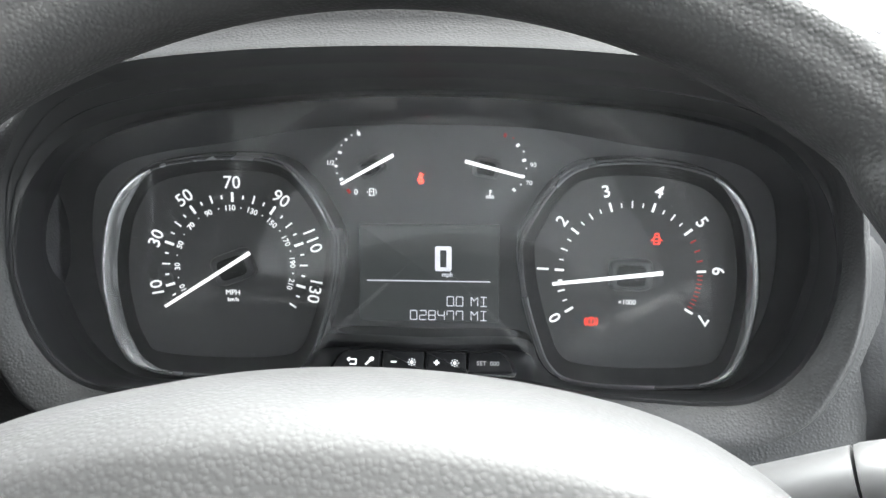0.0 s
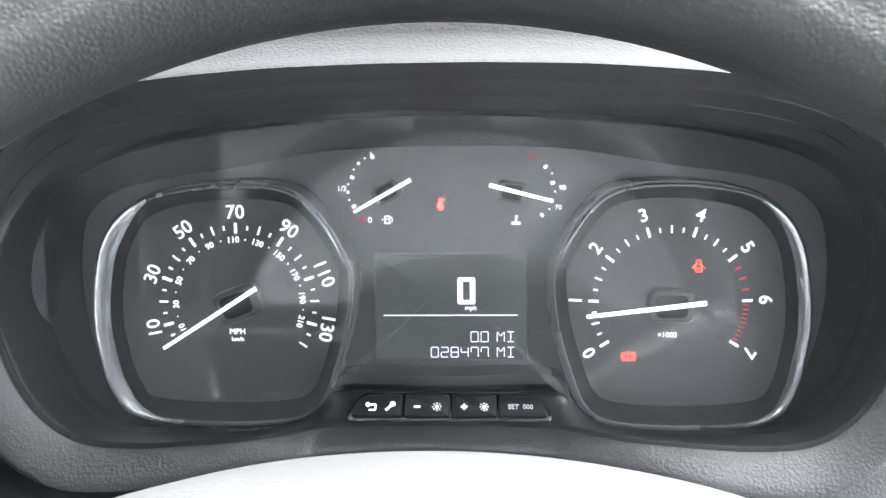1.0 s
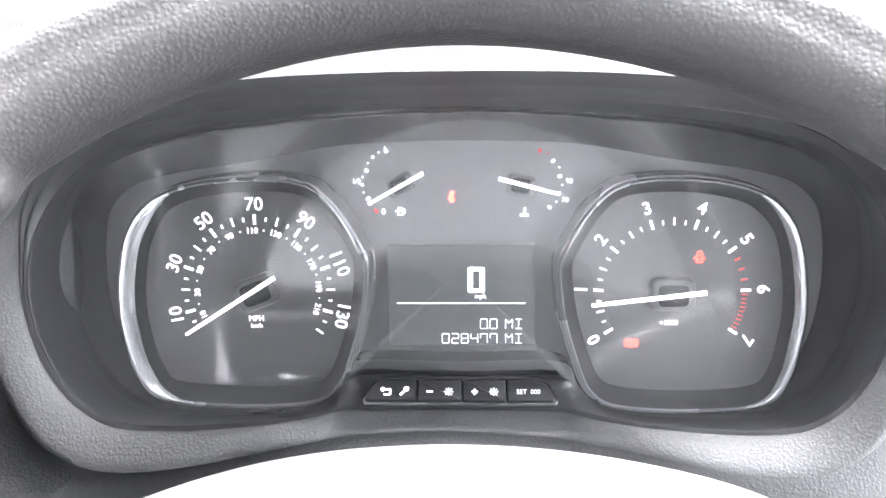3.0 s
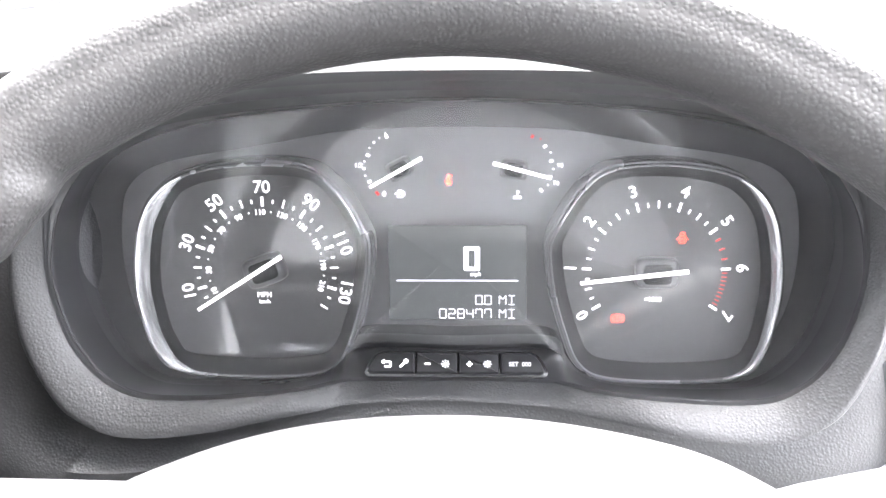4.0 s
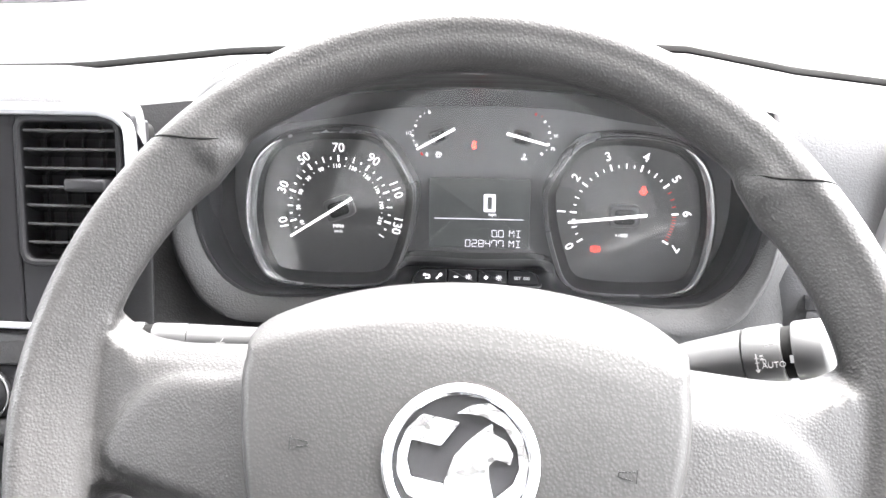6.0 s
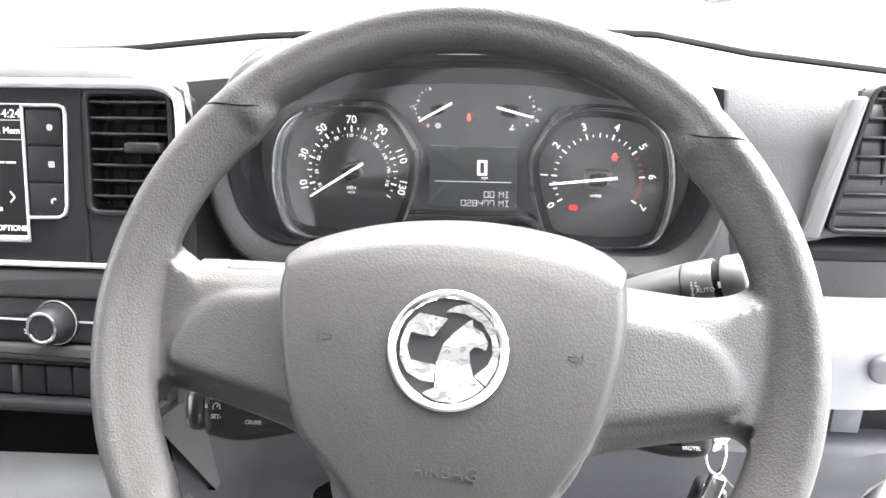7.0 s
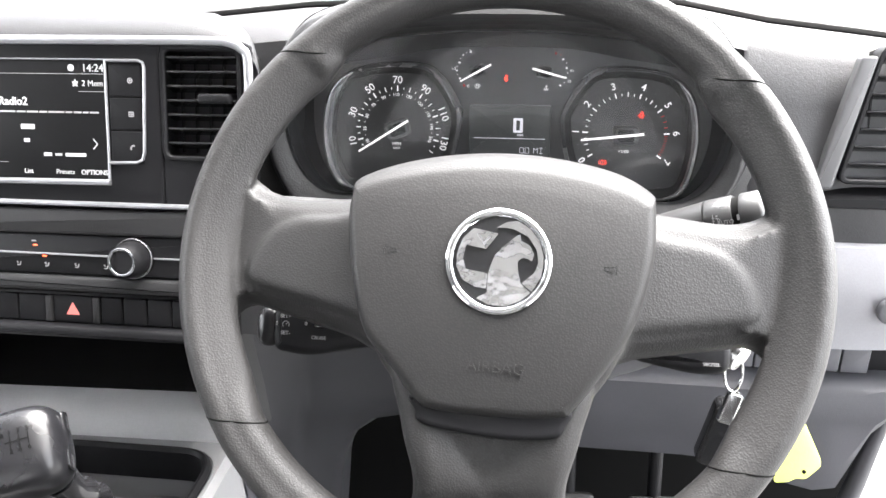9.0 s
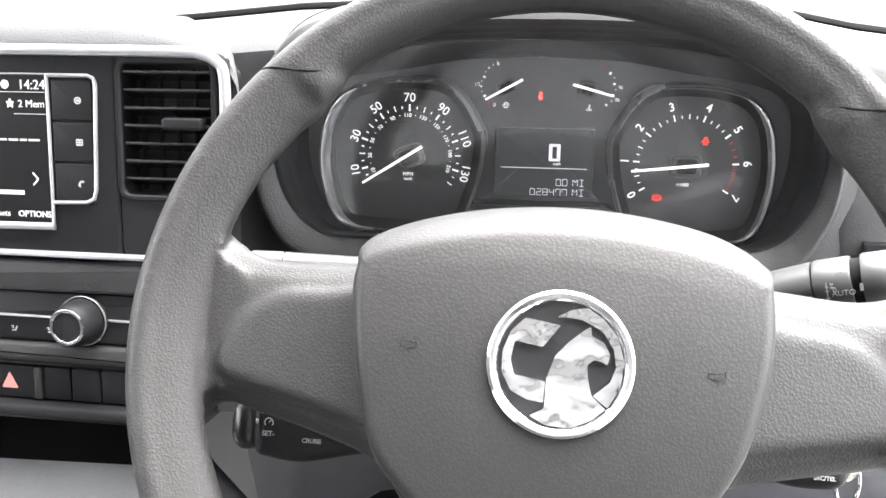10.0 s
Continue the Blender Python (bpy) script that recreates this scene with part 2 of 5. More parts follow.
def band(outer, inner, z0, z1, bm=None, bevel=0.0):
    """A flat frame between two outlines of equal length."""
    b = bevel
    mid_o, mid_i = inset(outer, b), inset(inner, -b)
    rings = [[(x, y, z0) for x, y in outer], [(x, y, z1 - b) for x, y in outer], [(x, y, z1) for x, y in mid_o],
             [(x, y, z1) for x, y in mid_i], [(x, y, z1 - b) for x, y in inner], [(x, y, z0) for x, y in inner]]
    rings.append(rings[0])
    bm = bm or bmesh.new()
    rows = [[bm.verts.new(p) for p in r] for r in rings[:-1]]
    rows.append(rows[0])
    n = len(outer)
    for a, c in zip(rows, rows[1:]):
        for i in range(n):
            bm.faces.new((a[i], a[(i + 1) % n], c[(i + 1) % n], c[i]))
    return bm


def rect(x0, y0, x1, y1, r=0.0, steps=4):
    return rounded([(x0, y0), (x1, y0), (x1, y1), (x0, y1)], r, steps) if r else [(x0, y0), (x1, y0), (x1, y1), (x0, y1)]


def circle(cx, cy, r, n=32, ry=None):
    return [(cx + r * math.cos(2 * math.pi * i / n), cy + (ry or r) * math.sin(2 * math.pi * i / n)) for i in range(n)]


def bar(bm, x0, y0, x1, y1, width, z0, z1, taper=1.0):
    """A straight bar between two points of the plane."""
    d = Vector((x1 - x0, y1 - y0))
    d.normalize()
    n = Vector((-d.y, d.x)) * width / 2
    o = [(x0 + n.x, y0 + n.y), (x0 - n.x, y0 - n.y), (x1 - n.x * taper, y1 - n.y * taper), (x1 + n.x * taper, y1 + n.y * taper)]
    return prism(o, z0, z1, 0, bm)


def tube(points, radii, sides=16, caps=True, bm=None, squash=1.0, up=(0, 0, 1)):
    """A round or flattened tube through points."""
    bm = bm or bmesh.new()
    pts = [Vector(p) for p in points]
    rings = []
    for i, p in enumerate(pts):
        t = (pts[min(i + 1, len(pts) - 1)] - pts[max(i - 1, 0)]).normalized()
        s = t.cross(Vector(up))
        s = s.normalized() if s.length > 1e-4 else Vector((1, 0, 0))
        u = s.cross(t)
        r = radii[i] if isinstance(radii, (list, tuple)) else radii
        rings.append([p + s * (r * math.cos(a)) + u * (r * squash * math.sin(a)) for a in (2 * math.pi * k / sides for k in range(sides))])
    return loft(rings, True, caps, caps, bm)


def box(bm, x0, y0, z0, x1, y1, z1, bevel=0.0):
    return prism(rect(x0, y0, x1, y1, bevel * 2), z0, z1, bevel, bm)


def lettering(text, size, mat, parent, m, align="CENTER", depth=0.0002, name="writing", label="", bold=0.0, stretch=1.0):
    cu = bpy.data.curves.new(name, "FONT")
    cu.body, cu.size, cu.align_x, cu.align_y = text, size, align, "CENTER"
    cu.extrude, cu.offset, cu.resolution_u = depth, bold, 3
    tmp = new("lettering_source", cu)
    me = bpy.data.meshes.new_from_object(tmp.evaluated_get(bpy.context.evaluated_depsgraph_get()))
    bpy.data.objects.remove(tmp)
    bpy.data.curves.remove(cu)
    me.name = name
    if stretch != 1.0:
        me.transform(Matrix.Diagonal((stretch, 1, 1, 1)))
    me.materials.clear()
    me.materials.append(mat)
    ob = new(name, me)
    ob.parent = parent
    ob.matrix_basis = m
    if label:
        ob["label"] = label
    return ob


def slanted(x, y, z, tilt, spin=0.0):
    """A frame whose X runs to the right, Y up along a surface leaning back by tilt, and Z out towards the driver."""
    a, b = radians(tilt), radians(spin)
    u, v, n = Vector((1, 0, 0)), Vector((0, math.sin(a), math.cos(a))), Vector((0, -math.cos(a), math.sin(a)))
    u2, v2 = u * math.cos(b) + v * math.sin(b), v * math.cos(b) - u * math.sin(b)
    return Matrix.Translation((x, y, z)) @ Matrix((u2, v2, n)).transposed().to_4x4()


CLUSTER = slanted(0, 0.466, 0.8955, 11, -1)
WHEEL_HUB = slanted(0.001, 0.172, 0.895, 32, -4)
# the centre stack faces the driver a little
AIMED = Matrix.Translation((0, 0.47, 0)) @ pose(0, 0, 0, 0, 0, -2.5) @ Matrix.Translation((0, -0.47, 0))
STACK = AIMED @ slanted(-0.29, 0.3265, 0.9555, 18)


# ---- cab shell, ground and outside ----
def sheet(rings, thickness):
    """A curved panel of even thickness from rows of points."""
    bm = loft(rings, closed=False)
    bmesh.ops.solidify(bm, geom=bm.faces[:], thickness=thickness)
    return bm


bm = bmesh.new()
bm.faces.new([bm.verts.new((x, y, -0.45)) for x, y in ((-60, -60), (60, -60), (60, 60), (-60, 60))])
tagged(part("ground", bm, CONCRETE), "grey dry asphalt yard around the van", "ground", kind="structure")

bm = bmesh.new()
box(bm, -1.42, -1.0, 0.22, 0.46, 0.75, 0.25)
tagged(part("floor", bm, CARPET), "black rubber cab floor mat", "floor", kind="structure")
# Unseen roof that closes the cab against the sky.
bm = sheet([[(x, y, 1.68 + 0.05 * (1 - ((x + 0.48) / 0.94) ** 2)) for x in np.linspace(-1.42, 0.46, 9)] for y in (-1.0, -0.5, -0.05)], 0.02)
tagged(part("ceiling", bm, LINING), "pale grey cloth headlining", "ceiling", kind="structure")
UPRIGHT = Matrix(((1, 0, 0, 0), (0, 0, 1, 0), (0, 1, 0, 0), (0, 0, 0, 1)))
# Unseen bulkhead; its white panel is an added reflector for the lens.
bulkhead = thing("wall_rear", "unseen closing bulkhead with an added white reflector panel", "wall", kind="structure")
for name, mat, x0, z0, x1, z1 in (("lower_panel", TRIM, -0.58, 0.25, 0.46, 0.62), ("reflector_panel", REFLECTOR, -0.58, 0.62, 0.46, 1.68), ("side_panel", TRIM, -1.42, 0.25, -0.58, 1.68), ("upper_panel", TRIM, -1.42, 1.68, 0.46, 1.78)):
    part(name, box(bmesh.new(), x0, z0, -1.02, x1, z1, -1.0), mat, bulkhead, "", UPRIGHT)
# unseen passenger side and the side behind the open driver's door, sized for light
SIDEWAYS = lambda x: Matrix(((0, 0, 1, x), (1, 0, 0, 0), (0, 1, 0, 0), (0, 0, 0, 1)))
bm = bmesh.new()
for a, b, c, d in ((-1.0, 0.25, 0.75, 0.98), (-1.0, 0.98, -0.6, 1.68)):
    box(bm, a, b, 0, c, d, 0.05)
tagged(part("wall_left", bm, TRIM, m=SIDEWAYS(-1.47)), "unseen dark passenger side with a gap left for light", "wall", kind="structure")
bm = bmesh.new()
box(bm, -1.0, 0.25, 0, -0.26, 1.68, 0.05)
tagged(part("wall_right", bm, TRIM, m=SIDEWAYS(0.46)), "unseen dark side behind the open driver's door, cut back for light", "wall", kind="structure")

# ---- windscreen ----
bm = sheet([[(x, y - 0.10 * ((x + 0.48) / 0.94) ** 2, z) for x in np.linspace(-1.4, 0.44, 13)] for y, z in ((0.80, 0.93), (0.40, 1.30), (-0.03, 1.70))], 0.005)
pane = tagged(part("windscreen", bm, WINDSCREEN), "clear curved windscreen over the dashboard", "windscreen", kind="structure")
pane.visible_shadow = False


# ---- wipers parked on the outside of the glass ----
def wiper(label, arm, blade):
    w = thing("wiper", label, "wiper", None, "windscreen wipers")
    part("arm", tube(arm, [0.0125] * (len(arm) - 2) + [0.008, 0.001], 12, True, squash=0.8), GROOVE, w, "black wiper arm")
    part("blade", tube(blade, [0.001] + [0.003] * (len(blade) - 2) + [0.001], 8), GROOVE, w, "thin rubber blade")


wiper("black wiper lying on the windscreen's passenger side", [(-1.1, 0.775, 1.000), (-0.7, 0.780, 1.006), (-0.46, 0.780, 1.008), (-0.37, 0.780, 1.007), (-0.322, 0.778, 1.008)], [(-0.312, 0.764, 1.020), (-0.290, 0.764, 1.019), (-0.240, 0.764, 1.018), (-0.218, 0.764, 1.020)])
wiper("black wiper lying on the windscreen's driver side", [(0.245, 0.800, 0.983), (0.26, 0.802, 0.981), (0.28, 0.804, 0.980), (0.292, 0.805, 0.980)], [(0.292, 0.805, 0.980), (0.31, 0.805, 0.979), (0.34, 0.806, 0.978), (0.36, 0.806, 0.977)])


# ---- dashboard ----
def section(x, lift=0.0, fwd=0.0):
    """The dashboard's profile from the windscreen down to the knee panel."""
    far = float(np.interp(x, (-1.4, -0.6, -0.227, 0.178, 0.325, 0.44), (0.925, 0.937, 0.950, 0.940, 0.9245, 0.90)))
    return [(x, 0.80, far - 0.003), (x, 0.76, far), (x, 0.66, 0.35 * (far + 0.004) + 0.65 * (0.955 + lift)), (x, 0.58, 0.97 + lift), (x, 0.52 + fwd, 0.978 + lift), (x, 0.475 + fwd, 0.978 + lift),
            (x, 0.452 + fwd, 0.965 + lift), (x, 0.438 + fwd, 0.93 + lift * 0.6), (x, 0.425 + fwd, 0.89), (x, 0.418 + fwd, 0.868), (x, 0.42 + fwd, 0.83), (x, 0.43 + fwd, 0.79), (x, 0.45 + fwd, 0.77)]


dashboard = thing("dashboard", "dark grey grained plastic dashboard of a van", "dashboard")
rows = []
for x in sorted(list(np.linspace(-1.38, 0.42, 60)) + [s * q for s in (1, -1) for q in (0.140, 0.144, 0.148, 0.152, 0.156, 0.160, 0.186, 0.190, 0.193, 0.197, 0.201, 0.205, 0.209, 0.225, 0.25, 0.264, 0.278)]):
    lift = float(np.interp(x, (-1.4, -0.6, -0.33, -0.2, 0.0, 0.156, 0.237, 0.42), (0.0, 0.009, 0.009, 0.02, 0.026, 0.018, 0.001, -0.024)))
    # the pad stops behind the instrument hood
    line = []
    for k, p in enumerate(section(x, lift, 0.0)):
        gap = max(0.0, min(1.0, ((0.158 if k < 7 else 0.197) - abs(x)) / 0.014))
        gap = gap * gap * (3 - 2 * gap)
        line.append((p[0], p[1] + gap * max(0.0, 0.505 + 0.002 * k - p[1]), p[2]))
    # beside the hood, on the door side, the lower face comes forward
    swell = float(np.interp(x, (0.19, 0.215, 0.25, 0.29), (0, 1, 1, 0)))
    line = [(p[0], p[1] - swell * s, p[2]) for p, s in zip(line, (0, 0, 0, 0, 0, 0, 0, 0.002, 0.006, 0.012, 0.020, 0.030, 0.034))]
    rows.append(line)
part("top_pad", sheet(rows, -0.004), DASH, dashboard, "fine-grained grey top pad")
part("screen_edge", sheet([[(r[4][0], q, r[4][2] - 0.003 + d) for q, d in ((0.545, -0.008), (0.546, 0.001), (0.549, 0.0035), (0.556, 0.0035), (0.560, -0.008))] for r in rows], -0.002), GROOVE, dashboard, "black strip along the back of the pad")

# binnacle: rings around the dials, bottom centre first, then counterclockwise
LENS_EDGE = [(0, -35, 2), (51, -34.5, 2), (60.5, -45.5, 4), (68, -53.5, 6), (81, -57.5, 8), (102, -59.5, 8), (134, -59.5, 8), (156, -57.5, 8), (171.5, -47, 9), (182, -32, 10),
             (188.5, -13, 12), (193, 11.5, 14), (191.5, 37, 16), (186, 52, 18), (173.5, 65, 20), (151, 75, 22), (112, 83.5, 24), (63, 88.5, 25), (26, 90.5, 26), (0, 91, 26)]
SEAM = [(0, -45, 40), (46, -45.5, 40), (58, -45, 46), (69, -45.5, 52), (83, -45.5, 58), (104, -46.7, 60), (132, -48, 60), (154, -46, 60), (170, -36.5, 60), (180, -22, 60),
        (186, -6, 60), (189, 13, 60), (186.5, 34, 59), (181, 50, 56), (169, 67, 50), (148, 79, 41), (111, 86.5, 35), (63, 91, 33), (26, 93.3, 32), (0, 93.5, 32)]
LIP = [(0, -45.8, 41.5), (46, -46.3, 41.5), (58, -45.9, 47.5), (69, -46.4, 53.5), (83, -46.5, 59.6), (104, -47.8, 61.8), (132, -49.2, 62), (155, -47, 62), (171, -37, 62), (181.5, -22.5, 62),
       (187.5, -6, 62), (190.5, 13.5, 62), (189, 35, 64), (185, 54, 69), (168, 74.5, 84), (147, 92, 97), (112, 101.5, 108), (66, 105.7, 116), (28, 107, 119), (0, 107.2, 120)]
CREST = [(0, -52, 53), (46, -54, 54), (61, -55.5, 58), (73, -56.5, 62), (91, -58.5, 67), (112, -61.5, 71), (140, -64.5, 72), (162, -62.5, 72), (180, -52, 72), (191, -34, 72),
         (197.5, -15, 72), (199.5, 8, 72), (196.5, 30, 74), (190, 54, 79), (177, 79, 76), (155, 98, 82), (118, 108.5, 87), (69, 113, 92), (29, 114.5, 95), (0, 114.7, 95)]
# foot of the mask inside the lens
MASK = [(0, -33, -9), (50, -33, -9), (59, -44, -9), (66, -52, -9), (80, -56, -9), (102, -58, -9), (133, -58, -9), (154, -55, -9), (168, -45, -9), (177, -30, -9),
        (182, -12, -9), (184, 10, -9), (182, 33, -9), (177, 46, -9), (164, 56, -9), (141, 62, -9), (106, 67, -9), (62, 74.5, -9), (26, 76.5, -9), (0, 76.8, -9)]


def around(half, shift=0.0, grow=1.0, dz=0.0, dv=0.0, count=228):
    full = half + [(-x, y, z) for x, y, z in half[-2:0:-1]]
    pts = spline(full, count)
    return [((p[0] * grow + shift) / 1000, (p[1] * grow + dv) / 1000, (p[2] + dz) / 1000) for p in pts]


def blend(a, b, f, bulge=0.0):
    return [tuple(p * (1 - f) + q * f + (bulge if k == 2 else 0) for k, (p, q) in enumerate(zip(u, v))) for u, v in zip(a, b)]


lens_ring, seam_ring, lip_ring, crest_ring, mask_ring = [(x, y, min(z, 0.0146 - 0.08 * y)) for x, y, z in around(LENS_EDGE, -2)], around(SEAM, -2), around(LIP, -3), around(CREST, -5), around(MASK, -2)


def flared(grow, down, w, back, sag=0.0):
    """Sides and foot spread into the dashboard, the crown runs back to the windscreen, its shoulders sinking."""
    ring = []
    for x, y, z in around(CREST, -5, 1.05, -40, 2.5):
        f = max(0.0, min(1.0, (0.068 - y) / 0.05))
        f = f * f * (3 - 2 * f)
        low = max(0.0, min(1.0, (abs(x) - 0.105) / 0.075)) * (1 - f)
        ring.append((x * (1 + (grow * 0.6 if x > 0 else grow) * f), y - sag * low * low * (3 - 2 * low) - down * f * max(0.0, min(1.0, -y / 0.03)), (z - back) * (1 - f) + (w - (0.012 if x > 0 and grow > 0.1 else 0) + min(1.0, grow * 8) * 0.25 * max(0.0, 0.04 - y)) * f))
    return ring


def raised(ring, up):
    """The ring with its crown lifted, where the hood swells up behind its lip."""
    out = []
    for x, y, z in ring:
        f = max(0.0, min(1.0, (y - 0.070) / 0.030))
        out.append((x, y + up * f * f * (3 - 2 * f) * max(0.0, min(1.0, (0.135 - abs(x)) / 0.06)), z))
    return out


hood = [lip_ring, blend(lip_ring, crest_ring, 0.1, 0.0012), blend(lip_ring, crest_ring, 0.35, 0.0022), raised(blend(lip_ring, crest_ring, 0.65, 0.0022), 0.0010), raised(blend(lip_ring, crest_ring, 0.85, 0.0016), 0.0030), raised(crest_ring, 0.0055),
        raised(around(CREST, -5, 1.012, -2, 0.5), 0.0080), raised(around(CREST, -5, 1.022, -6, 1.0), 0.0100), raised(around(CREST, -5, 1.03, -13, 1.2), 0.0105), raised(flared(0.0, 0.0, 0.046, 0.0), 0.006)]
flank = [flared(0.0, 0.0, 0.050, -0.004), flared(0.03, 0.006, 0.045, 0.02, 0.006), flared(0.12, 0.02, 0.043, 0.05, 0.022), flared(0.22, 0.04, 0.036, 0.10, 0.04), flared(0.34, 0.055, 0.030, 0.15, 0.05), flared(0.46, 0.068, 0.022, 0.18, 0.055), flared(0.50, 0.074, -0.03, 0.20, 0.06)]
part("cowl", loft(flank), BINNACLE, dashboard, "coarse-grained black cowl round the instrument hood", CLUSTER, 60)
# Crown gets a darker, duller tone that holds down the light on it.
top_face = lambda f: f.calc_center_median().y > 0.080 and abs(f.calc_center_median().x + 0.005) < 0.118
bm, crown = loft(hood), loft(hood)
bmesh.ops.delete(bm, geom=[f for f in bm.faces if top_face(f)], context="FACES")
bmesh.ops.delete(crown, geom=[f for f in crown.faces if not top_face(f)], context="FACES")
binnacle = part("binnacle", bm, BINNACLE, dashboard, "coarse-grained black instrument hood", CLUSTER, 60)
part("hood_top", crown, MATTOP, binnacle, "matt grained hood top, darkened to tame its glare", smooth=60)

# ---- instrument cluster ----
cluster = thing("instrument_cluster", "black instrument cluster with two dials, lit, behind a clear lens", "instrument cluster", CLUSTER)
wall = [lens_ring, blend(lens_ring, seam_ring, 0.04, 0.0015), blend(lens_ring, seam_ring, 0.3, 0.0015), blend(lens_ring, seam_ring, 0.34, -0.0005), blend(lens_ring, seam_ring, 0.37, 0.0015), blend(lens_ring, seam_ring, 0.6, 0.0025), blend(lens_ring, seam_ring, 0.85, 0.0015), blend(lens_ring, seam_ring, 0.97, 0.0), blend(lens_ring, seam_ring, 0.985, -0.0015)]
part("surround", loft(wall), SURROUND, cluster, "smooth satin black surround", smooth=30)
part("hood_lining", loft([blend(lens_ring, seam_ring, 0.985, -0.0015), seam_ring] + [blend(seam_ring, lip_ring, f, d) for f, d in ((0.15, -0.001), (0.32, -0.0012), (0.35, 0.0006), (0.38, -0.0012), (0.66, -0.001), (0.69, 0.0006), (0.72, -0.001), (0.95, -0.0004), (1.0, 0))]), LINER, dashboard, "dark hood lining", CLUSTER, 30)
part("mask", loft([mask_ring, blend(mask_ring, lens_ring, 0.06, 0.001), blend(mask_ring, lens_ring, 0.5, -0.001), lens_ring]), MASKED, cluster, "glossy dark wall inside the lens")
part("face_plate", prism([p[:2] for p in around(MASK, -2, 1.01)], -0.014, -0.0092), PLATE, cluster, "matt dark grey face plate")

SPEEDO, TACHO = (-0.1035, 0.0018), (0.1050, 0.0005)
DIAL = [(56.5, 10), (54.5, 22), (41, 44.5), (25, 56), (-5.8, 58), (-34.5, 53), (-49.5, 43), (-58, 29), (-62, 10), (-63, -5), (-62, -19), (-57, -41), (-45, -54), (-9, -57.5), (27, -55.5), (41, -47.5), (48.5, -30), (54, -10)]


def dial_outline(c, mirror, grow=0.0):
    pts = [p[:2] / 1000 for p in spline([(x * (1.0 if x > 0 else 0.985 if mirror else 1.07), y, 0) for x, y in DIAL], 120)]
    pts = inset([(p[0], p[1]) for p in pts], -grow)
    return [(c[0] + (-x if mirror else x), c[1] + y) for x, y in pts]


def dial(c, mirror):
    full = [Vector(p) for p in dial_outline(c, mirror, 0.0)]
    deep = [Vector(p) for p in dial_outline(c, mirror, -0.010)]
    n = len(full)
    # the bright chamfer is a thin line that swells to a broad crescent on the outer side
    wide = []
    for p in full:
        side = (p.x - c[0]) * (1 if mirror else -1) / 0.062
        swell = max(0.0, min(1.0, (side - 0.56) / 0.42))
        wide.append(0.0011 + (0.0036 if mirror else 0.0054) * swell * swell * (3 - 2 * swell))
    def ring(extra, z, follow=0.0):
        """The outline moved inwards by extra and by the chamfer's share, at its height."""
        out = []
        for p, d, w in zip(full, deep, wide):
            q = p.lerp(d, (extra + w * follow) / 0.010)
            out.append((q.x, q.y, z - 0.50 * w * follow))
        return out
    outer = part("bezel", loft([ring(-0.0026, -0.0095), ring(-0.0024, 0.0085), ring(-0.0018, 0.0104), ring(-0.0008, 0.0108), ring(-0.0006, 0.0116)]), BEZEL, cluster, "thin black dial bezel")
    rows = list(zip(*([ring(-0.0006, 0.0117), ring(-0.0003, 0.0126)] + [ring(0, 0.0127 + 0.0006 * math.sin(f * math.pi), f) for f in (0.0, 0.15, 0.35, 0.6, 0.85, 1.0)])))
    bright = [w > 0.00125 for w in wide]
    first = next(i for i in range(n) if bright[i] and not bright[i - 1])
    count = sum(bright)
    part("crescent", loft([rows[(first + i) % n] for i in range(count + 1)], closed=False), CRESCENT, outer, "polished silver crescent")
    part("edge_line", loft([rows[(first + i) % n] for i in range(count, n + 1)], closed=False), BEZEL, outer, "thin dark silver edge")
    foot = []
    for p, d, w in zip(full, deep, wide):
        q = p.lerp(d, (max(0.0072, w + 0.0028)) / 0.010)
        foot.append((q.x, q.y, 0.0012))
    part("inner_wall", loft([ring(0, 0.0127, 1.0), ring(0.0004, 0.0119, 1.0), blend(ring(0.0004, 0.0119, 1.0), foot, 0.5, -0.0008), foot]), SATIN, outer, "dark sloping inner wall")
    part("dial_plate", loft([[(x, y, 0.0002) for x, y, z in foot], [(x, y, 0.0014) for x, y, z in foot]], cap_end=True), FACE, cluster, "matt black dial plate")


dial(SPEEDO, False)
dial(TACHO, True)
ZD = 0.0016


def polar(c, r, a):
    return c[0] + r * math.cos(radians(a)), c[1] + r * math.sin(radians(a))


def ticks(name, c, angles, r0, r1, width, mat):
    for a in angles:
        (x0, y0), (x1, y1) = polar(c, r0, a), polar(c, r1, a)
        part(name, bar(bmesh.new(), x0, y0, x1, y1, width, ZD, ZD + 0.0003), mat, cluster)


def needle(c, tip, tail, width, z, hub, spin, square=False):
    rim = rounded([(-hub, -hub), (hub, -hub), (hub, hub), (-hub, hub)], hub * 0.5, 5) if square else circle(0, 0, hub, 40)
    if square:
        rim = [(x * 1.15, y * 0.85) for x, y in rim]
    cap = part("needle_hub", prism(rim, z - 0.0065, z - 0.0006, 0.0025), DASH, cluster, "dark grey needle hub", Matrix.Translation((c[0], c[1], 0)) @ pose(0, 0, 0, 0, 0, spin))
    if square:
        part("hub_cap", prism([(x * 0.66, y * 0.66) for x, y in rim], z - 0.0007, z - 0.0001, 0.0003), SATIN, cap, "raised black cap")
    part("needle", bar(bmesh.new(), *tail, *tip, width, z, z + 0.0012, 0.75), NEEDLE, cluster, "white lit needle")
    return cap


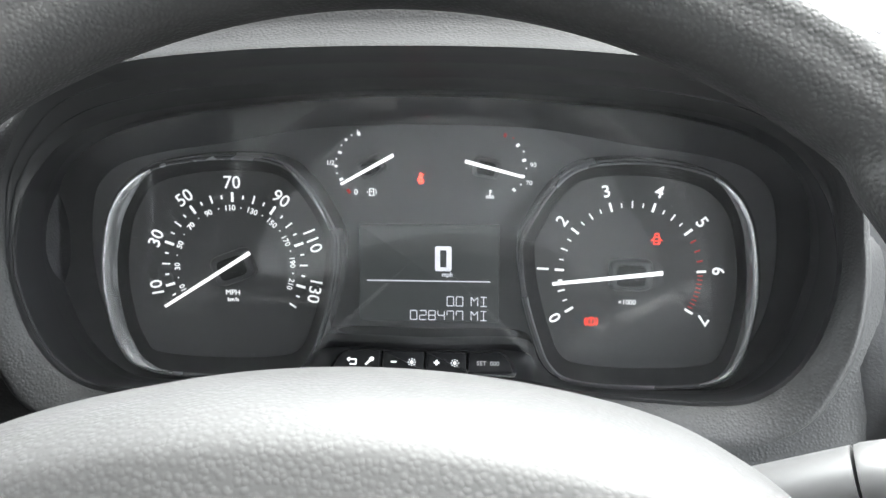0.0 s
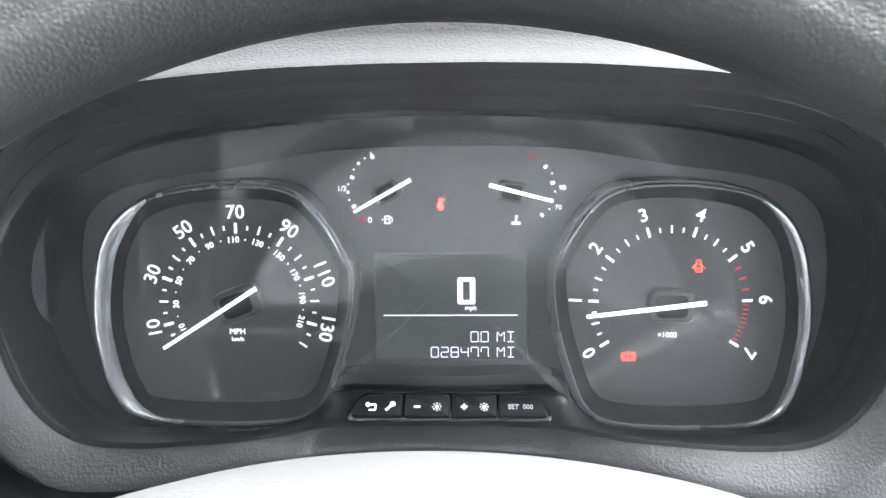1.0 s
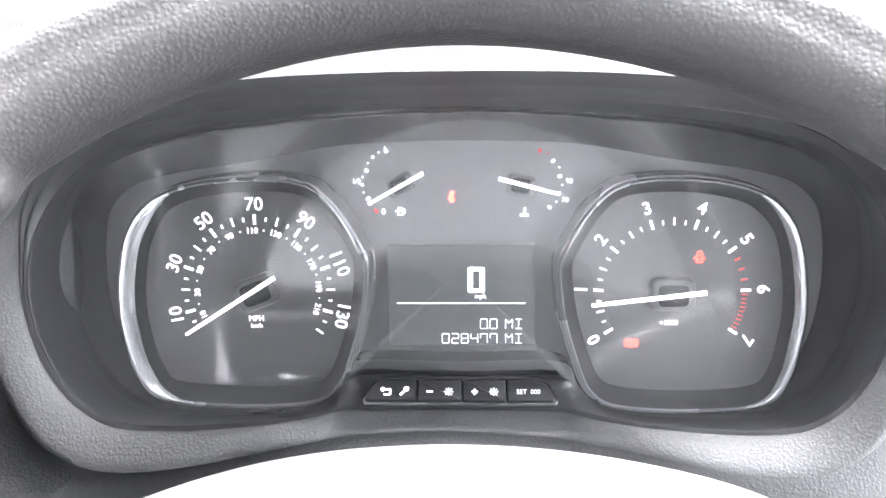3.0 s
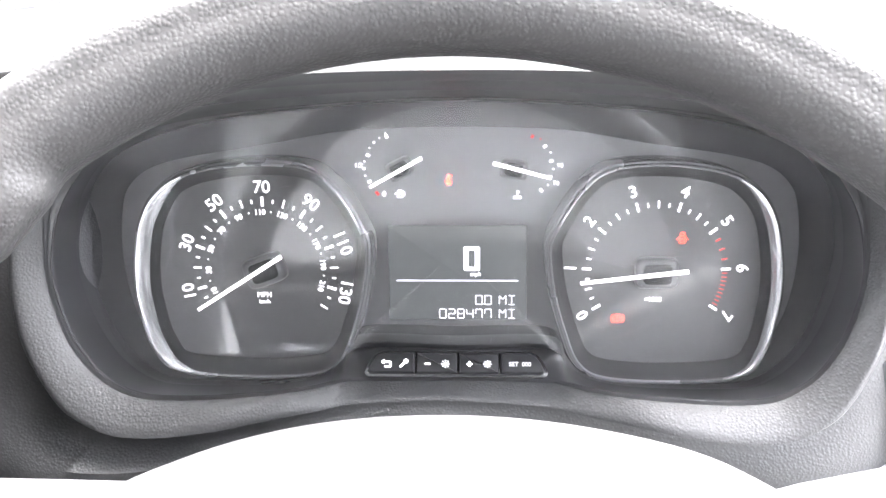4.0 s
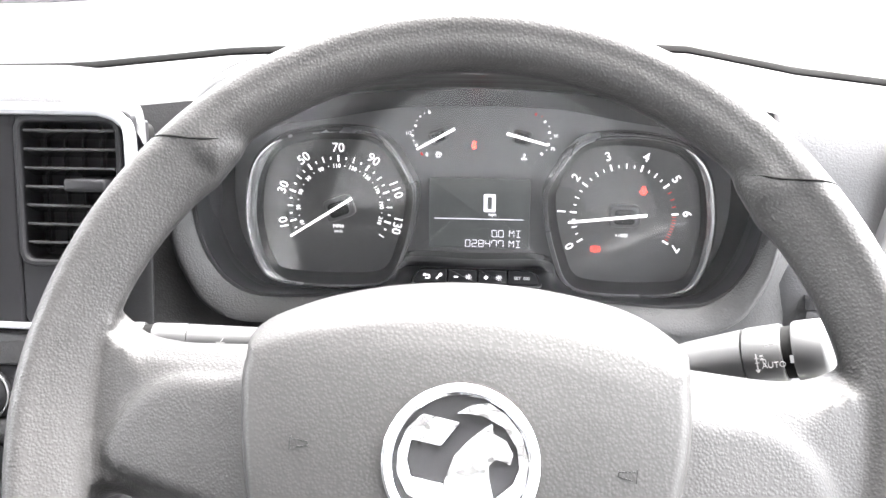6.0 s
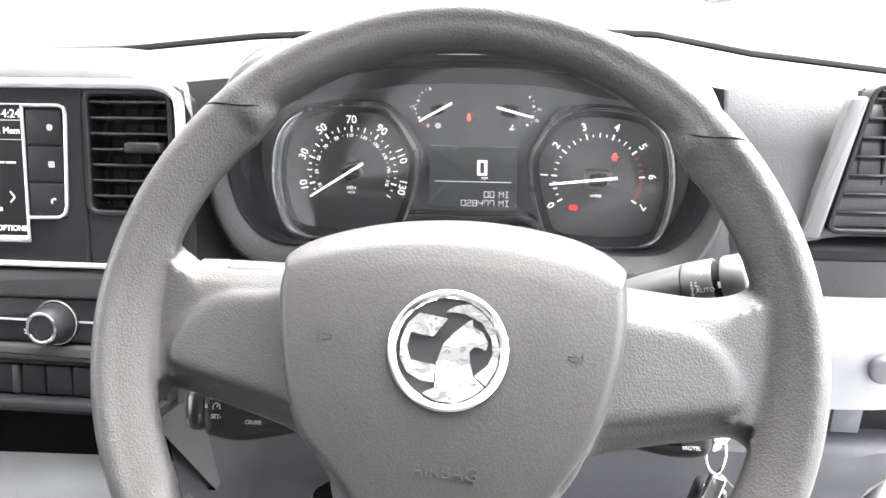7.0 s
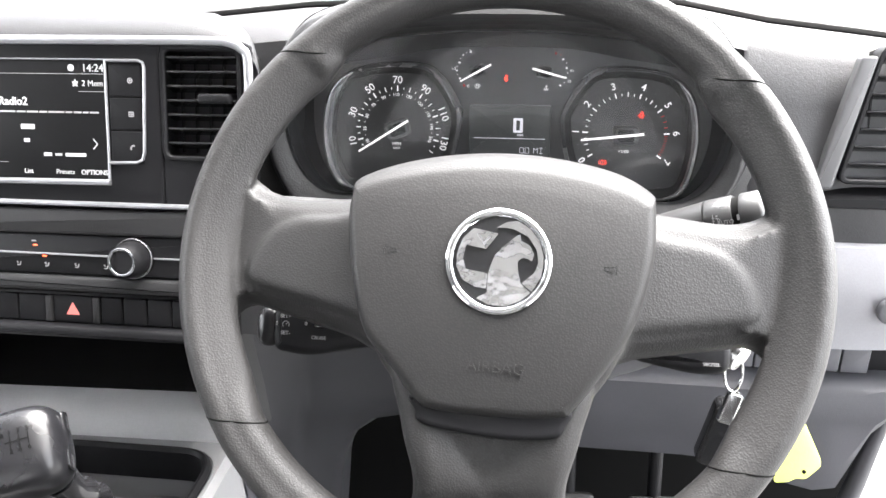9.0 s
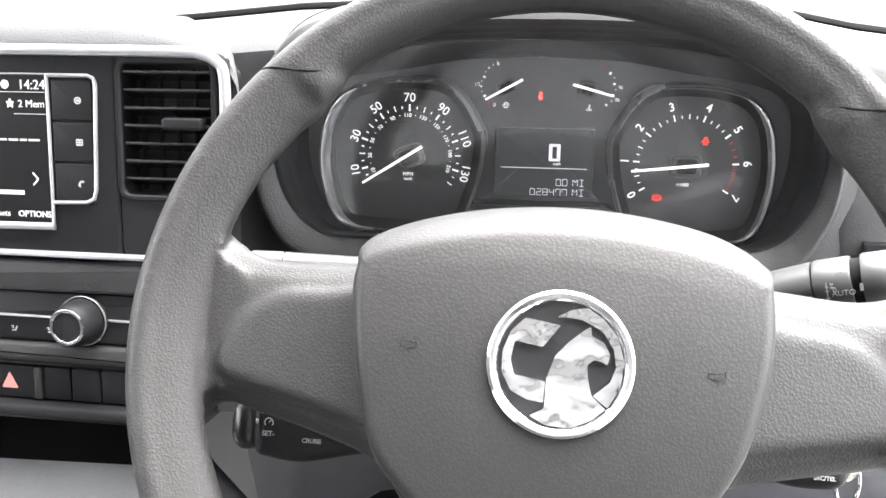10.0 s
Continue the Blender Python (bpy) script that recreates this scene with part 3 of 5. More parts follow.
# speedometer: 0 at 214 degrees, 140 at -34
SP = lambda mph: 214 - 248 * mph / 140
ticks("long_mark", SPEEDO, [SP(v) for v in range(10, 131, 20)], 0.0345, 0.0395, 0.0013, WHITE)
ticks("mid_mark", SPEEDO, [SP(v) for v in range(20, 141, 20)], 0.0352, 0.0395, 0.0008, WHITE)
ticks("short_mark", SPEEDO, [SP(v) for v in range(5, 140, 10)], 0.0363, 0.0383, 0.0008, WHITE)
for v in range(10, 131, 20):
    x, y = polar(SPEEDO, 0.0445, SP(v))
    lettering(str(v), 0.0094, WHITE, cluster, pose(x, y, ZD, 0, 0, SP(v) - 90 if v not in (10, 130, 30, 110) else (SP(v) - 90) * 0.95), name="numeral", bold=0.00002)
for v in range(10, 211, 20):
    a = SP(v / 1.609)
    x, y = polar(SPEEDO, 0.0312, a)
    lettering(str(v), 0.0041, WHITE, cluster, pose(x, y, ZD, 0, 0, a - 90), name="small_numeral", bold=0.00003)
    if v < 210:
        x, y = polar(SPEEDO, 0.0316, SP((v + 10) / 1.609))
        part("dot", prism(circle(x, y, 0.0004, 8), ZD, ZD + 0.0002), WHITE, cluster)
lettering("MPH", 0.0040, WHITE, cluster, pose(SPEEDO[0] - 0.0015, -0.0125, ZD), name="caption")
lettering("km/h", 0.0030, WHITE, cluster, pose(SPEEDO[0] - 0.0015, -0.0163, ZD), name="caption")
part("lamp_slot", bar(bmesh.new(), SPEEDO[0] - 0.005, 0.0535, SPEEDO[0] + 0.003, 0.0535, 0.0005, ZD, ZD + 0.0002), ICON, cluster)
needle(SPEEDO, (-0.1398, -0.0192), (-0.0933, 0.0102), 0.0021, 0.0075, 0.0098, 20, True)

# rev counter: 0 at 212 degrees, 7 at -32
RV = lambda v: 212 - 244 * v / 7
ticks("long_mark", TACHO, [RV(v) for v in range(0, 8)], 0.0340, 0.0388, 0.0012, WHITE)
ticks("mid_mark", TACHO, [RV(v + 0.5) for v in range(0, 5)], 0.0345, 0.0382, 0.0008, WHITE)
ticks("short_mark", TACHO, [RV(v + q) for v in range(0, 5) for q in (0.25, 0.75)], 0.0350, 0.0373, 0.0007, WHITE)
ticks("red_mark", TACHO, [RV(5.25), RV(5.5), RV(5.75)], 0.0345, 0.0375, 0.0008, REDPRINT)
ticks("red_mark", TACHO, [RV(6 + k / 10) for k in range(1, 10)], 0.0345, 0.0372, 0.0005, REDPRINT)
for v in range(0, 8):
    x, y = polar(TACHO, 0.0447, RV(v))
    lettering(str(v), 0.0088, WHITE, cluster, pose(x, y, ZD, 0, 0, RV(v) - 90), name="numeral", bold=0.00008)
lettering("×1000", 0.0036, WHITE, cluster, pose(TACHO[0] - 0.001, -0.0145, ZD), name="caption")
needle(TACHO, (0.0648, -0.0040), (0.1206, 0.0024), 0.0021, 0.0075, 0.0098, 0, True)

# fuel and temperature gauges in the face plate
ZP = -0.0088
FUEL, TEMP = (-0.031, 0.0545), (0.033, 0.0545)
for k in range(9):
    x, y = polar((-0.0315, 0.0555), 0.0185, 110 + 96 * k / 8)
    if k % 4 == 0:
        x1, y1 = polar((-0.0315, 0.0555), 0.0165, 110 + 96 * k / 8)
        part("gauge_mark", bar(bmesh.new(), x, y, x1, y1, 0.0015, ZP, ZP + 0.0003), WHITE, cluster)
    else:
        part("gauge_dot", prism(circle(x, y, 0.0005 if k % 2 else 0.0008, 8), ZP, ZP + 0.0002), WHITE, cluster)
    x, y = polar((0.0325, 0.0555), 0.0185, 66 - 112 * k / 8)
    if k % 2 == 0:
        x1, y1 = polar((0.0325, 0.0555), 0.0165, 66 - 112 * k / 8)
        part("gauge_mark", bar(bmesh.new(), x, y, x1, y1, 0.0015, ZP, ZP + 0.0003), REDPRINT if k == 0 else WHITE, cluster)
    else:
        part("gauge_dot", prism(circle(x, y, 0.0005, 8), ZP, ZP + 0.0002), REDPRINT if k == 1 else WHITE, cluster)
lettering("1", 0.0042, WHITE, cluster, pose(-0.0382, 0.0725, ZP), name="caption")
lettering("1/2", 0.0036, WHITE, cluster, pose(-0.0530, 0.0565, ZP), name="caption")
lettering("0", 0.0042, WHITE, cluster, pose(-0.0395, 0.0410, ZP), name="caption")
lettering("90", 0.0034, WHITE, cluster, pose(0.0545, 0.0560, ZP), name="caption")
lettering("70", 0.0034, WHITE, cluster, pose(0.0525, 0.0465, ZP), name="caption")
part("red_mark", bar(bmesh.new(), -0.0425, 0.0405, -0.0440, 0.0425, 0.0016, ZP, ZP + 0.0003), REDPRINT, cluster)
needle((-0.0305, 0.0550), (-0.0462, 0.0458), (-0.0185, 0.0611), 0.0019, -0.0020, 0.0062, 25, True)
needle((0.0300, 0.0545), (0.0492, 0.0502), (0.0190, 0.0582), 0.0019, -0.0020, 0.0062, -10, True)


def symbol(name, shapes, mat, parent, m, label=""):
    """A flat pictogram: bars (x0, y0, x1, y1, width) and discs (x, y, r) in millimetres."""
    bm = bmesh.new()
    for s in shapes:
        v = [k / 1000 for k in s]
        if len(v) == 5:
            bar(bm, *v, 0, 0.0002)
        else:
            prism(circle(v[0], v[1], v[2], 12), 0, 0.0002, 0, bm)
    return part(name, bm, mat, parent, label, m)


symbol("fuel_symbol", [(-1.3, -1.8, -1.3, 1.8, .5), (0.9, -1.8, 0.9, 1.8, .5), (-1.3, 1.7, 0.9, 1.7, .5), (-1.3, 0.3, 0.9, 0.3, .4), (-1.8, -1.8, 1.4, -1.8, .5), (1.6, 1.5, 2.2, 0.6, .4), (2.2, 0.8, 2.2, -1.2, .4), (-2.8, 0, -2.2, 0, .8)], WHITE, cluster, pose(-0.0308, 0.0412, ZP))
symbol("coolant_symbol", [(0, -0.8, 0, 2.2, .6), (0, 2.0, 1.0, 2.0, .4), (0, 1.1, 1.0, 1.1, .4), (-2.2, -1.0, 2.2, -1.0, .45), (-2.2, -1.9, 2.2, -1.9, .45)], WHITE, cluster, pose(0.0320, 0.0405, ZP))
symbol("seatbelt_lamp", [(0, 2.2, 0.9), (-0.9, 0.9, 0.9, -0.9, 1.4), (0, 1.2, 0, -1.5, 1.2), (-2.0, -0.6, 1.9, -1.4, .6), (-1.0, -2.2, 1.2, -2.2, 1.0), (-1.6, -0.8, 1.9, 2.6, .45)], REDLAMP, cluster, pose(-0.0047, 0.0485, ZP), "red lit seat belt warning lamp")
symbol("door_lamp", [(-1.1, 1.0, 1.1, 1.0, .3), (-1.1, -1.0, 1.1, -1.0, .3), (-1.4, -2.6, -1.4, 1.0, .34), (1.4, -2.6, 1.4, 1.0, .34), (-1.1, 1.0, -0.9, 2.8, .32), (1.1, 1.0, 0.9, 2.8, .32), (-0.9, 2.8, 0.9, 2.8, .34), (-1.4, -2.6, 1.4, -2.6, .34), (-3.0, -1.0, -1.5, 0.3, .36), (3.0, -1.0, 1.5, 0.3, .36)], REDLAMP, cluster, pose(0.1180, 0.0190, ZD), "red lit open door warning lamp")
arc = [(2.1 * math.cos(a), 2.1 * math.sin(a), 2.1 * math.cos(a + 0.54), 2.1 * math.sin(a + 0.54), .3) for a in np.arange(0, 6.2, 0.524)]
side = [(q * 3.3 * math.cos(a), 3.3 * math.sin(a), q * 3.3 * math.cos(a + 0.35), 3.3 * math.sin(a + 0.35), .32) for a in (-0.7, -0.35, 0, 0.35) for q in (1, -1)]
symbol("brake_lamp", arc + side + [(0, -0.1, 0, 1.3, .35), (0, -1.1, 0, -0.7, .4)], REDLAMP, cluster, pose(0.0858, -0.0250, ZD), "red lit brake warning lamp")

# trip display
display = part("display", prism(rect(-0.0375, -0.0282, 0.0373, 0.0244, 0.0008), -0.010, -0.0052, 0.0002), LCD, cluster, "dark lcd trip display")
zl = -0.0051
big = rounded([(3.2, -.5), (12.0, -.5), (12.0, 12.9), (3.2, 12.9)], 1.2, 4)
hole = rounded([(5.9, 1.6), (9.3, 1.6), (9.3, 10.8), (5.9, 10.8)], 0.4, 4)
part("digit", band([(x / 1000, y / 1000) for x, y in big], [(x / 1000, y / 1000) for x, y in hole], zl, zl + 0.0002), LCDTEXT, display, "large lit digit 0")
lettering("mph", 0.0033, LCDTEXT, display, pose(0.0097, -0.0024, zl), name="caption", bold=0.00005)
part("rule", bar(bmesh.new(), -0.0333, -0.0060, 0.0327, -0.0060, 0.0005, zl, zl + 0.0002), LCDTEXT, display)
SEGMENTS = {"a": (0, 5, 3.5, 5), "b": (3.5, 2.5, 3.5, 5), "c": (3.5, 0, 3.5, 2.5), "d": (0, 0, 3.5, 0), "e": (0, 0, 0, 2.5), "f": (0, 2.5, 0, 5), "g": (0, 2.5, 3.5, 2.5), "m": (0, 5, 1.75, 2.8), "n": (1.75, 2.8, 3.5, 5), "i": (1.75, 0, 1.75, 5), "p": (4.2, -0.1, 4.2, 0.5)}
GLYPHS = {"0": "abcdef", "0.": "abcdefp", "2": "abged", "8": "abcdefg", "4": "fgbc", "7": "fabc", "M": "febcmn", "I": "aid"}


def readout(glyphs, x, y):
    """Lit segment characters from x rightwards, in millimetres."""
    for k, g in enumerate(glyphs):
        lines = []
        for c in GLYPHS[g]:
            x0, y0, x1, y1 = SEGMENTS[c]
            d = math.hypot(x1 - x0, y1 - y0)
            ex, ey = 0.12 * (x1 - x0) / d, 0.12 * (y1 - y0) / d
            lines.append((x0 + ex, y0 + ey, x1 - ex, y1 - ey, 0.42))
        symbol("readout", lines, LCDTEXT, display, pose((x + 4.95 * k) / 1000, y / 1000, zl))


readout(["0.", "0"], 9.7, -19.4)
readout(["0", "2", "8", "4", "7", "7"], -10.1, -27.2)
for y in (-19.4, -27.2):
    readout(["M", "I"], 22.6, y)

# button strip under the display
BUTTONS = CLUSTER @ Matrix.Translation((0, -0.0405, 0.0345)) @ pose(0, 0, 0, -42)
button_bar = thing("button_strip", "row of four black trip computer buttons", "button strip", BUTTONS)
edge = rounded([(-0.0462, -0.0052), (0.0462, -0.0052), (0.041, 0.0068), (-0.041, 0.0068)], [0.0035, 0.0035, 0.006, 0.006], 5)
part("tray", prism(inset(edge, -0.0012), -0.003, 0.0006, 0.0005), GLOSS, button_bar, "glossy black button tray")
xs = [-0.0456, -0.0205, 0.0010, 0.0220, 0.0456]
for k in range(4):
    x0, x1 = xs[k] + 0.0004, xs[k + 1] - 0.0004
    t0, t1 = (0.0050 if k == 0 else 0), (0.0050 if k == 3 else 0)
    o = rounded([(x0, -0.0046), (x1, -0.0046), (x1 - t1, 0.0062), (x0 + t0, 0.0062)], [0.003 if k == 0 else 0.0006, 0.003 if k == 3 else 0.0006, 0.005 if k == 3 else 0.0006, 0.005 if k == 0 else 0.0006], 5)
    key = part("button", prism(o, 0, 0.0025, 0.0008), SATIN, button_bar)
    c = (x0 + x1) / 2
    z = 0.0026
    sun_rays = [(1.9 * math.cos(a), 1.9 * math.sin(a), 2.7 * math.cos(a), 2.7 * math.sin(a), .5) for a in np.arange(0, 6.2, math.pi / 4)] + [(0, 0, 1.1)]
    if k == 0:
        symbol("symbol", [(-2, 1, 2, 1, .7), (2, 1, 2, -1.6, .7), (2, -1.6, -1, -1.6, .7), (-2.4, 1, -1.2, 2, .7), (-2.4, 1, -1.2, 0, .7)], WHITE, key, pose(c - 0.002, 0, z))
        symbol("symbol", [(-1.6, -1.8, 0.9, 1.0, 1.0), (1.2, 1.3, 1.2)], WHITE, key, pose(c + 0.0065, 0, z))
    elif k == 3:
        lettering("SET  000", 0.0031, ICON, key, pose(c - 0.0015, 0, z), name="caption", bold=0.00003)
    else:
        symbol("symbol", [(-1.4, 0, 1.4, 0, .8)] + ([(0, -1.4, 0, 1.4, .8)] if k == 2 else []), WHITE, key, pose(c - 0.0045, 0, z))
        symbol("symbol", [tuple(v * 0.75 for v in q) for q in sun_rays], WHITE, key, pose(c + 0.0045, 0, z))

# clear flat lens over the dials, leaning back a little
def lens_row(q):
    row = []
    for x, y, z in around(LENS_EDGE, -2):
        py = (y - 0.015) * q + 0.015
        row.append((x * q, py, 0.0152 - 0.08 * py))
    return row


glass = part("lens", loft([lens_row(q) for q in (1.0, 0.7, 0.35, 0.02)], cap_end=True), LENS, cluster, "clear slightly scratched acrylic lens", smooth=80)
glass.visible_shadow = False

# ---- steering wheel ----
wheel = thing("steering_wheel", "dark grey three-spoke steering wheel with grained rim", "steering wheel", WHEEL_HUB)
V0 = 0.020


SECTION = [(1.0, 0.0), (0.88, 0.52), (0.56, 0.93), (0.2, 0.98), (-0.05, 0.87), (-0.35, 0.85), (-0.72, 0.64), (-0.95, 0.28), (-1.0, -0.05), (-0.82, -0.62), (-0.2, -1.0), (0.45, -0.95), (0.9, -0.5)]
SECTION = [(p[0], p[1]) for p in spline([(x, y, 0) for x, y in SECTION], 30)]


STEP = 0.1245


def rim_point(a, x, z, shrink=0.0):
    """A point of the rim's skin at the angle a. Below a level step near the top the inner side is thicker, for the thumbs."""
    half, deep, rc = rim_size(a)
    # between the joints the inner front is flattened to a facet with a soft ridge
    flat = float(np.interp(rc * math.sin(a), (-0.115, -0.095, STEP - 0.004, STEP + 0.001), (0, 0.62, 0.62, 0)))
    if x < 0.4 and z > -0.05:
        z += flat * (min(z, 0.80 * (x + 1) - 0.05) - z)
    half, deep = half - shrink, deep - shrink
    r = rc + half * x
    level = r * math.sin(a)
    thumb = float(np.interp(level, (0.055, 0.085, 0.100, 0.107, 0.111, STEP, STEP + 0.0012), (0, 0.0010, 0.0018, 0.0032, 0.0032, 0.0026, 0)))
    r += min(0.0, x) * thumb
    y = r * math.sin(a)
    return r * math.cos(a), V0 + y, deep * z - 0.09 * y - 0.006


def grip(a):
    """How far the angle lies within a grip, 0 to 1."""
    d = min(abs((a - radians(c) + math.pi) % (2 * math.pi) - math.pi) for c in (5, 175))
    return max(0.0, min(1.0, (radians(44) - d) / radians(9)))


def rim_size(a):
    """Half width, half depth and centre radius of the rim at an angle."""
    g, s = grip(a), max(0.0, math.sin(a))
    return 0.0155 + 0.0022 * g, 0.0150 + 0.001 * g + 0.0025 * s * s, 0.1890 - 0.0035 * s - 0.0027 * g


bm = bmesh.new()
rings = []
for k in range(360):
    rings.append([rim_point(2 * math.pi * k / 360, x, z) for x, z in SECTION])
rows = [[bm.verts.new(p) for p in r] for r in rings]
for i in range(360):
    p, q = rows[i], rows[(i + 1) % 360]
    for j in range(30):
        bm.faces.new((p[j], p[(j + 1) % 30], q[(j + 1) % 30], q[j]))


def slab(keys, zs, bm, back=-0.012, bevel=0.008, flat_front=False):
    """A solid spoke: an outline with a front height at each corner, its front edge rounded."""
    pts = spline([(x / 1000, y / 1000, z) for (x, y), z in zip(keys, zs)], 72)
    flat = [(p[0], p[1]) for p in pts]
    run, rise = np.polyfit([p[0] for p in pts], [p[2] for p in pts], 1)
    front = (lambda x, z: run * x + rise) if flat_front else (lambda x, z: z)
    rings = [[(x, y, back) for x, y in flat]]
    for k in range(4):
        a = k / 3 * math.pi / 2
        o = inset(flat, bevel * (1 - math.cos(a)))
        rings.append([(x, y, front(x, p[2]) - bevel * (1 - math.sin(a))) for (x, y), p in zip(o, pts)])
    cx, cy = sum(p[0] for p in flat) / 72, sum(p[1] for p in flat) / 72
    top = rings[-1]
    mz = sum(p[2] for p in top) / 72
    for s in (0.7, 0.4, 0.1):
        rings.append([(cx + (x - cx) * s, cy + (y - cy) * s, mz + (z - mz) * s) for x, y, z in top])
    return loft(rings, True, True, True, bm)


ARM = [(-183, 70), (-165, 62), (-150, 54), (-130, 51), (-85, 53), (-60, 50), (-50, 0), (-55, -44), (-90, -35), (-135, -26), (-160, -24), (-180, -45), (-190, 10)]
PANEL = [(-74, 40), (-105, 39.5), (-128, 37), (-145, 28), (-157, 12), (-160, -2), (-154, -9), (-135, -13), (-90, -21), (-58, -30), (-50, 0)]
SLOPE = lambda x: -0.007 + 0.028 * (x + 183) / 133
slab(ARM, [SLOPE(x) - 0.0030 for x, y in ARM], bm, -0.022, 0.019, True)
slab(PANEL, [SLOPE(x) + 0.0012 for x, y in PANEL], bm, -0.015, 0.0065, True)
opposite = lambda keys: [(-x + 2, y + (6 if y > 40 else 4)) for x, y in keys]
slab(opposite(ARM), [SLOPE(x) + 0.0010 for x, y in ARM], bm, -0.022, 0.020, True)
slab(opposite(PANEL), [SLOPE(x) + 0.0040 for x, y in PANEL], bm, -0.015, 0.008, True)
slab([(-52, -40), (-46, -82), (-36, -115), (-42, -138), (-70, -160), (-50, -178), (10, -186), (70, -176), (80, -160), (60, -136), (54, -110), (60, -78), (62, -40), (10, -20)],
     [0.03, 0.032, 0.028, 0.012, 0.006, 0.004, 0.004, 0.004, 0.006, 0.012, 0.028, 0.032, 0.03, 0.03], bm, bevel=0.013)
slab([(-75, 45), (-78, -10), (-50, -60), (10, -70), (60, -60), (84, -10), (80, 48), (0, 62)], [0.024] * 8, bm, -0.03)
rim = part("rim", bm, WHEEL, wheel, "grained black moulded rim and spokes")
fuse = rim.modifiers.new("fuse", "REMESH")
fuse.mode, fuse.voxel_size, fuse.use_smooth_shade = "VOXEL", 0.0016, True
ease = rim.modifiers.new("ease", "SMOOTH")
ease.factor, ease.iterations = 0.5, 16

# moulding joints, cut level across the rim
for side, level in ((1, STEP), (-1, STEP), (-1, -0.113), (1, -0.1085)):
    ring = []
    for x, z in SECTION:
        a = math.asin(level / 0.183)
        for k in range(6):
            p = rim_point(a if side > 0 else math.pi - a, x, z, 0.0003)
            a = math.asin(max(-1, min(1, level / math.hypot(p[0], p[1] - V0))))
        ring.append(Vector(p))
    part("joint", tube(ring + ring[:2], 0.0006, 6, False, up=(0, 1, 0.01)), GROOVE, wheel)

PAD = [(-89, 48), (-87, 58), (-66, 67), (-32, 75), (2, 78.5), (35, 77.5), (68, 72), (89, 63), (92.5, 55), (92, 24), (86, -6), (80, -22), (67, -44), (55, -62), (47, -69), (13, -72), (-24, -72), (-37, -68), (-54, -49), (-72, -30), (-83, 4), (-88.5, 36)]
pad = [(p[0], p[1]) for p in spline([(x / 1000, y / 1000, 0) for x, y in PAD], 132)]


def face_height(x, y):
    """The gently domed front of the airbag cover."""
    return 0.0475 - 0.0075 * (x / 0.09) ** 2 - 0.0095 * (y / 0.08) ** 2


def pad_ring(f, grow):
    """The cover's edge: its crown reaches back and up over the hub. f runs from the back edge to the front face."""
    ring = []
    for x, y in inset(pad, grow):
        up = max(0.0, min(1.0, (y - 0.035) / 0.04))
        up = up * up * (3 - 2 * up)
        back = 0.012 - 0.050 * up
        s = math.sin(f * math.pi / 2)
        c = 1 - math.cos(f * math.pi / 2)
        ring.append((x, y + up * 0.0115 * (1 - c) - up * 0.004 * c, back + (face_height(x, y) - back) * s))
    return ring


rings = [pad_ring(0, 0.0015), pad_ring(0.03, 0.0)] + [pad_ring(f, 0.008 * f ** 3) for f in (0.2, 0.4, 0.55, 0.7, 0.8, 0.88, 0.94, 1.0)]
top = rings[-1]
for k in range(1, 14):
    s = 1 - k / 14
    rings.append([((x - 0.002) * s + 0.002, y * s, face_height((x - 0.002) * s + 0.002, y * s)) for x, y, z in top])
cover = part("airbag_cover", loft(rings, True, True, True), COVER, wheel, "grained domed airbag cover", smooth=55)
bm = bmesh.new()
lower = [(p[0], p[1]) for p in spline([(x / 1000, y / 1000, 0) for x, y in ((-38, -62), (-37, -72), (-30, -80), (12, -83), (43, -80), (50, -72), (50, -62), (10, -62))], 60)]
prism(lower, 0.012, 0.0345, 0.004, bm)
part("lower_lip", bm, SATIN, cover, "smooth dark lower edge")
ZC = 0.0474
lettering("AIRBAG", 0.0095, COVER, cover, pose(0.0075, -0.0423, face_height(0.01, -0.0423) - 0.0001), name="moulded_word", depth=0.0006, bold=-0.0001, label="embossed word")
for s in (1, -1):
    x = 0.004 + s * 0.063
    symbol("horn_mark", [(-3.8 * s, 1.0, 3 * s, 1.4, .3), (-3.8 * s, -0.8, 1.5 * s, -1.8, .3), (-3.8 * s, 1.0, -3.8 * s, -0.8, .3), (3 * s, 2.6, 3 * s, -2.6, .3)], SATIN, cover, pose(x, 0.0185, face_height(x, 0.0185) + 0.0004))

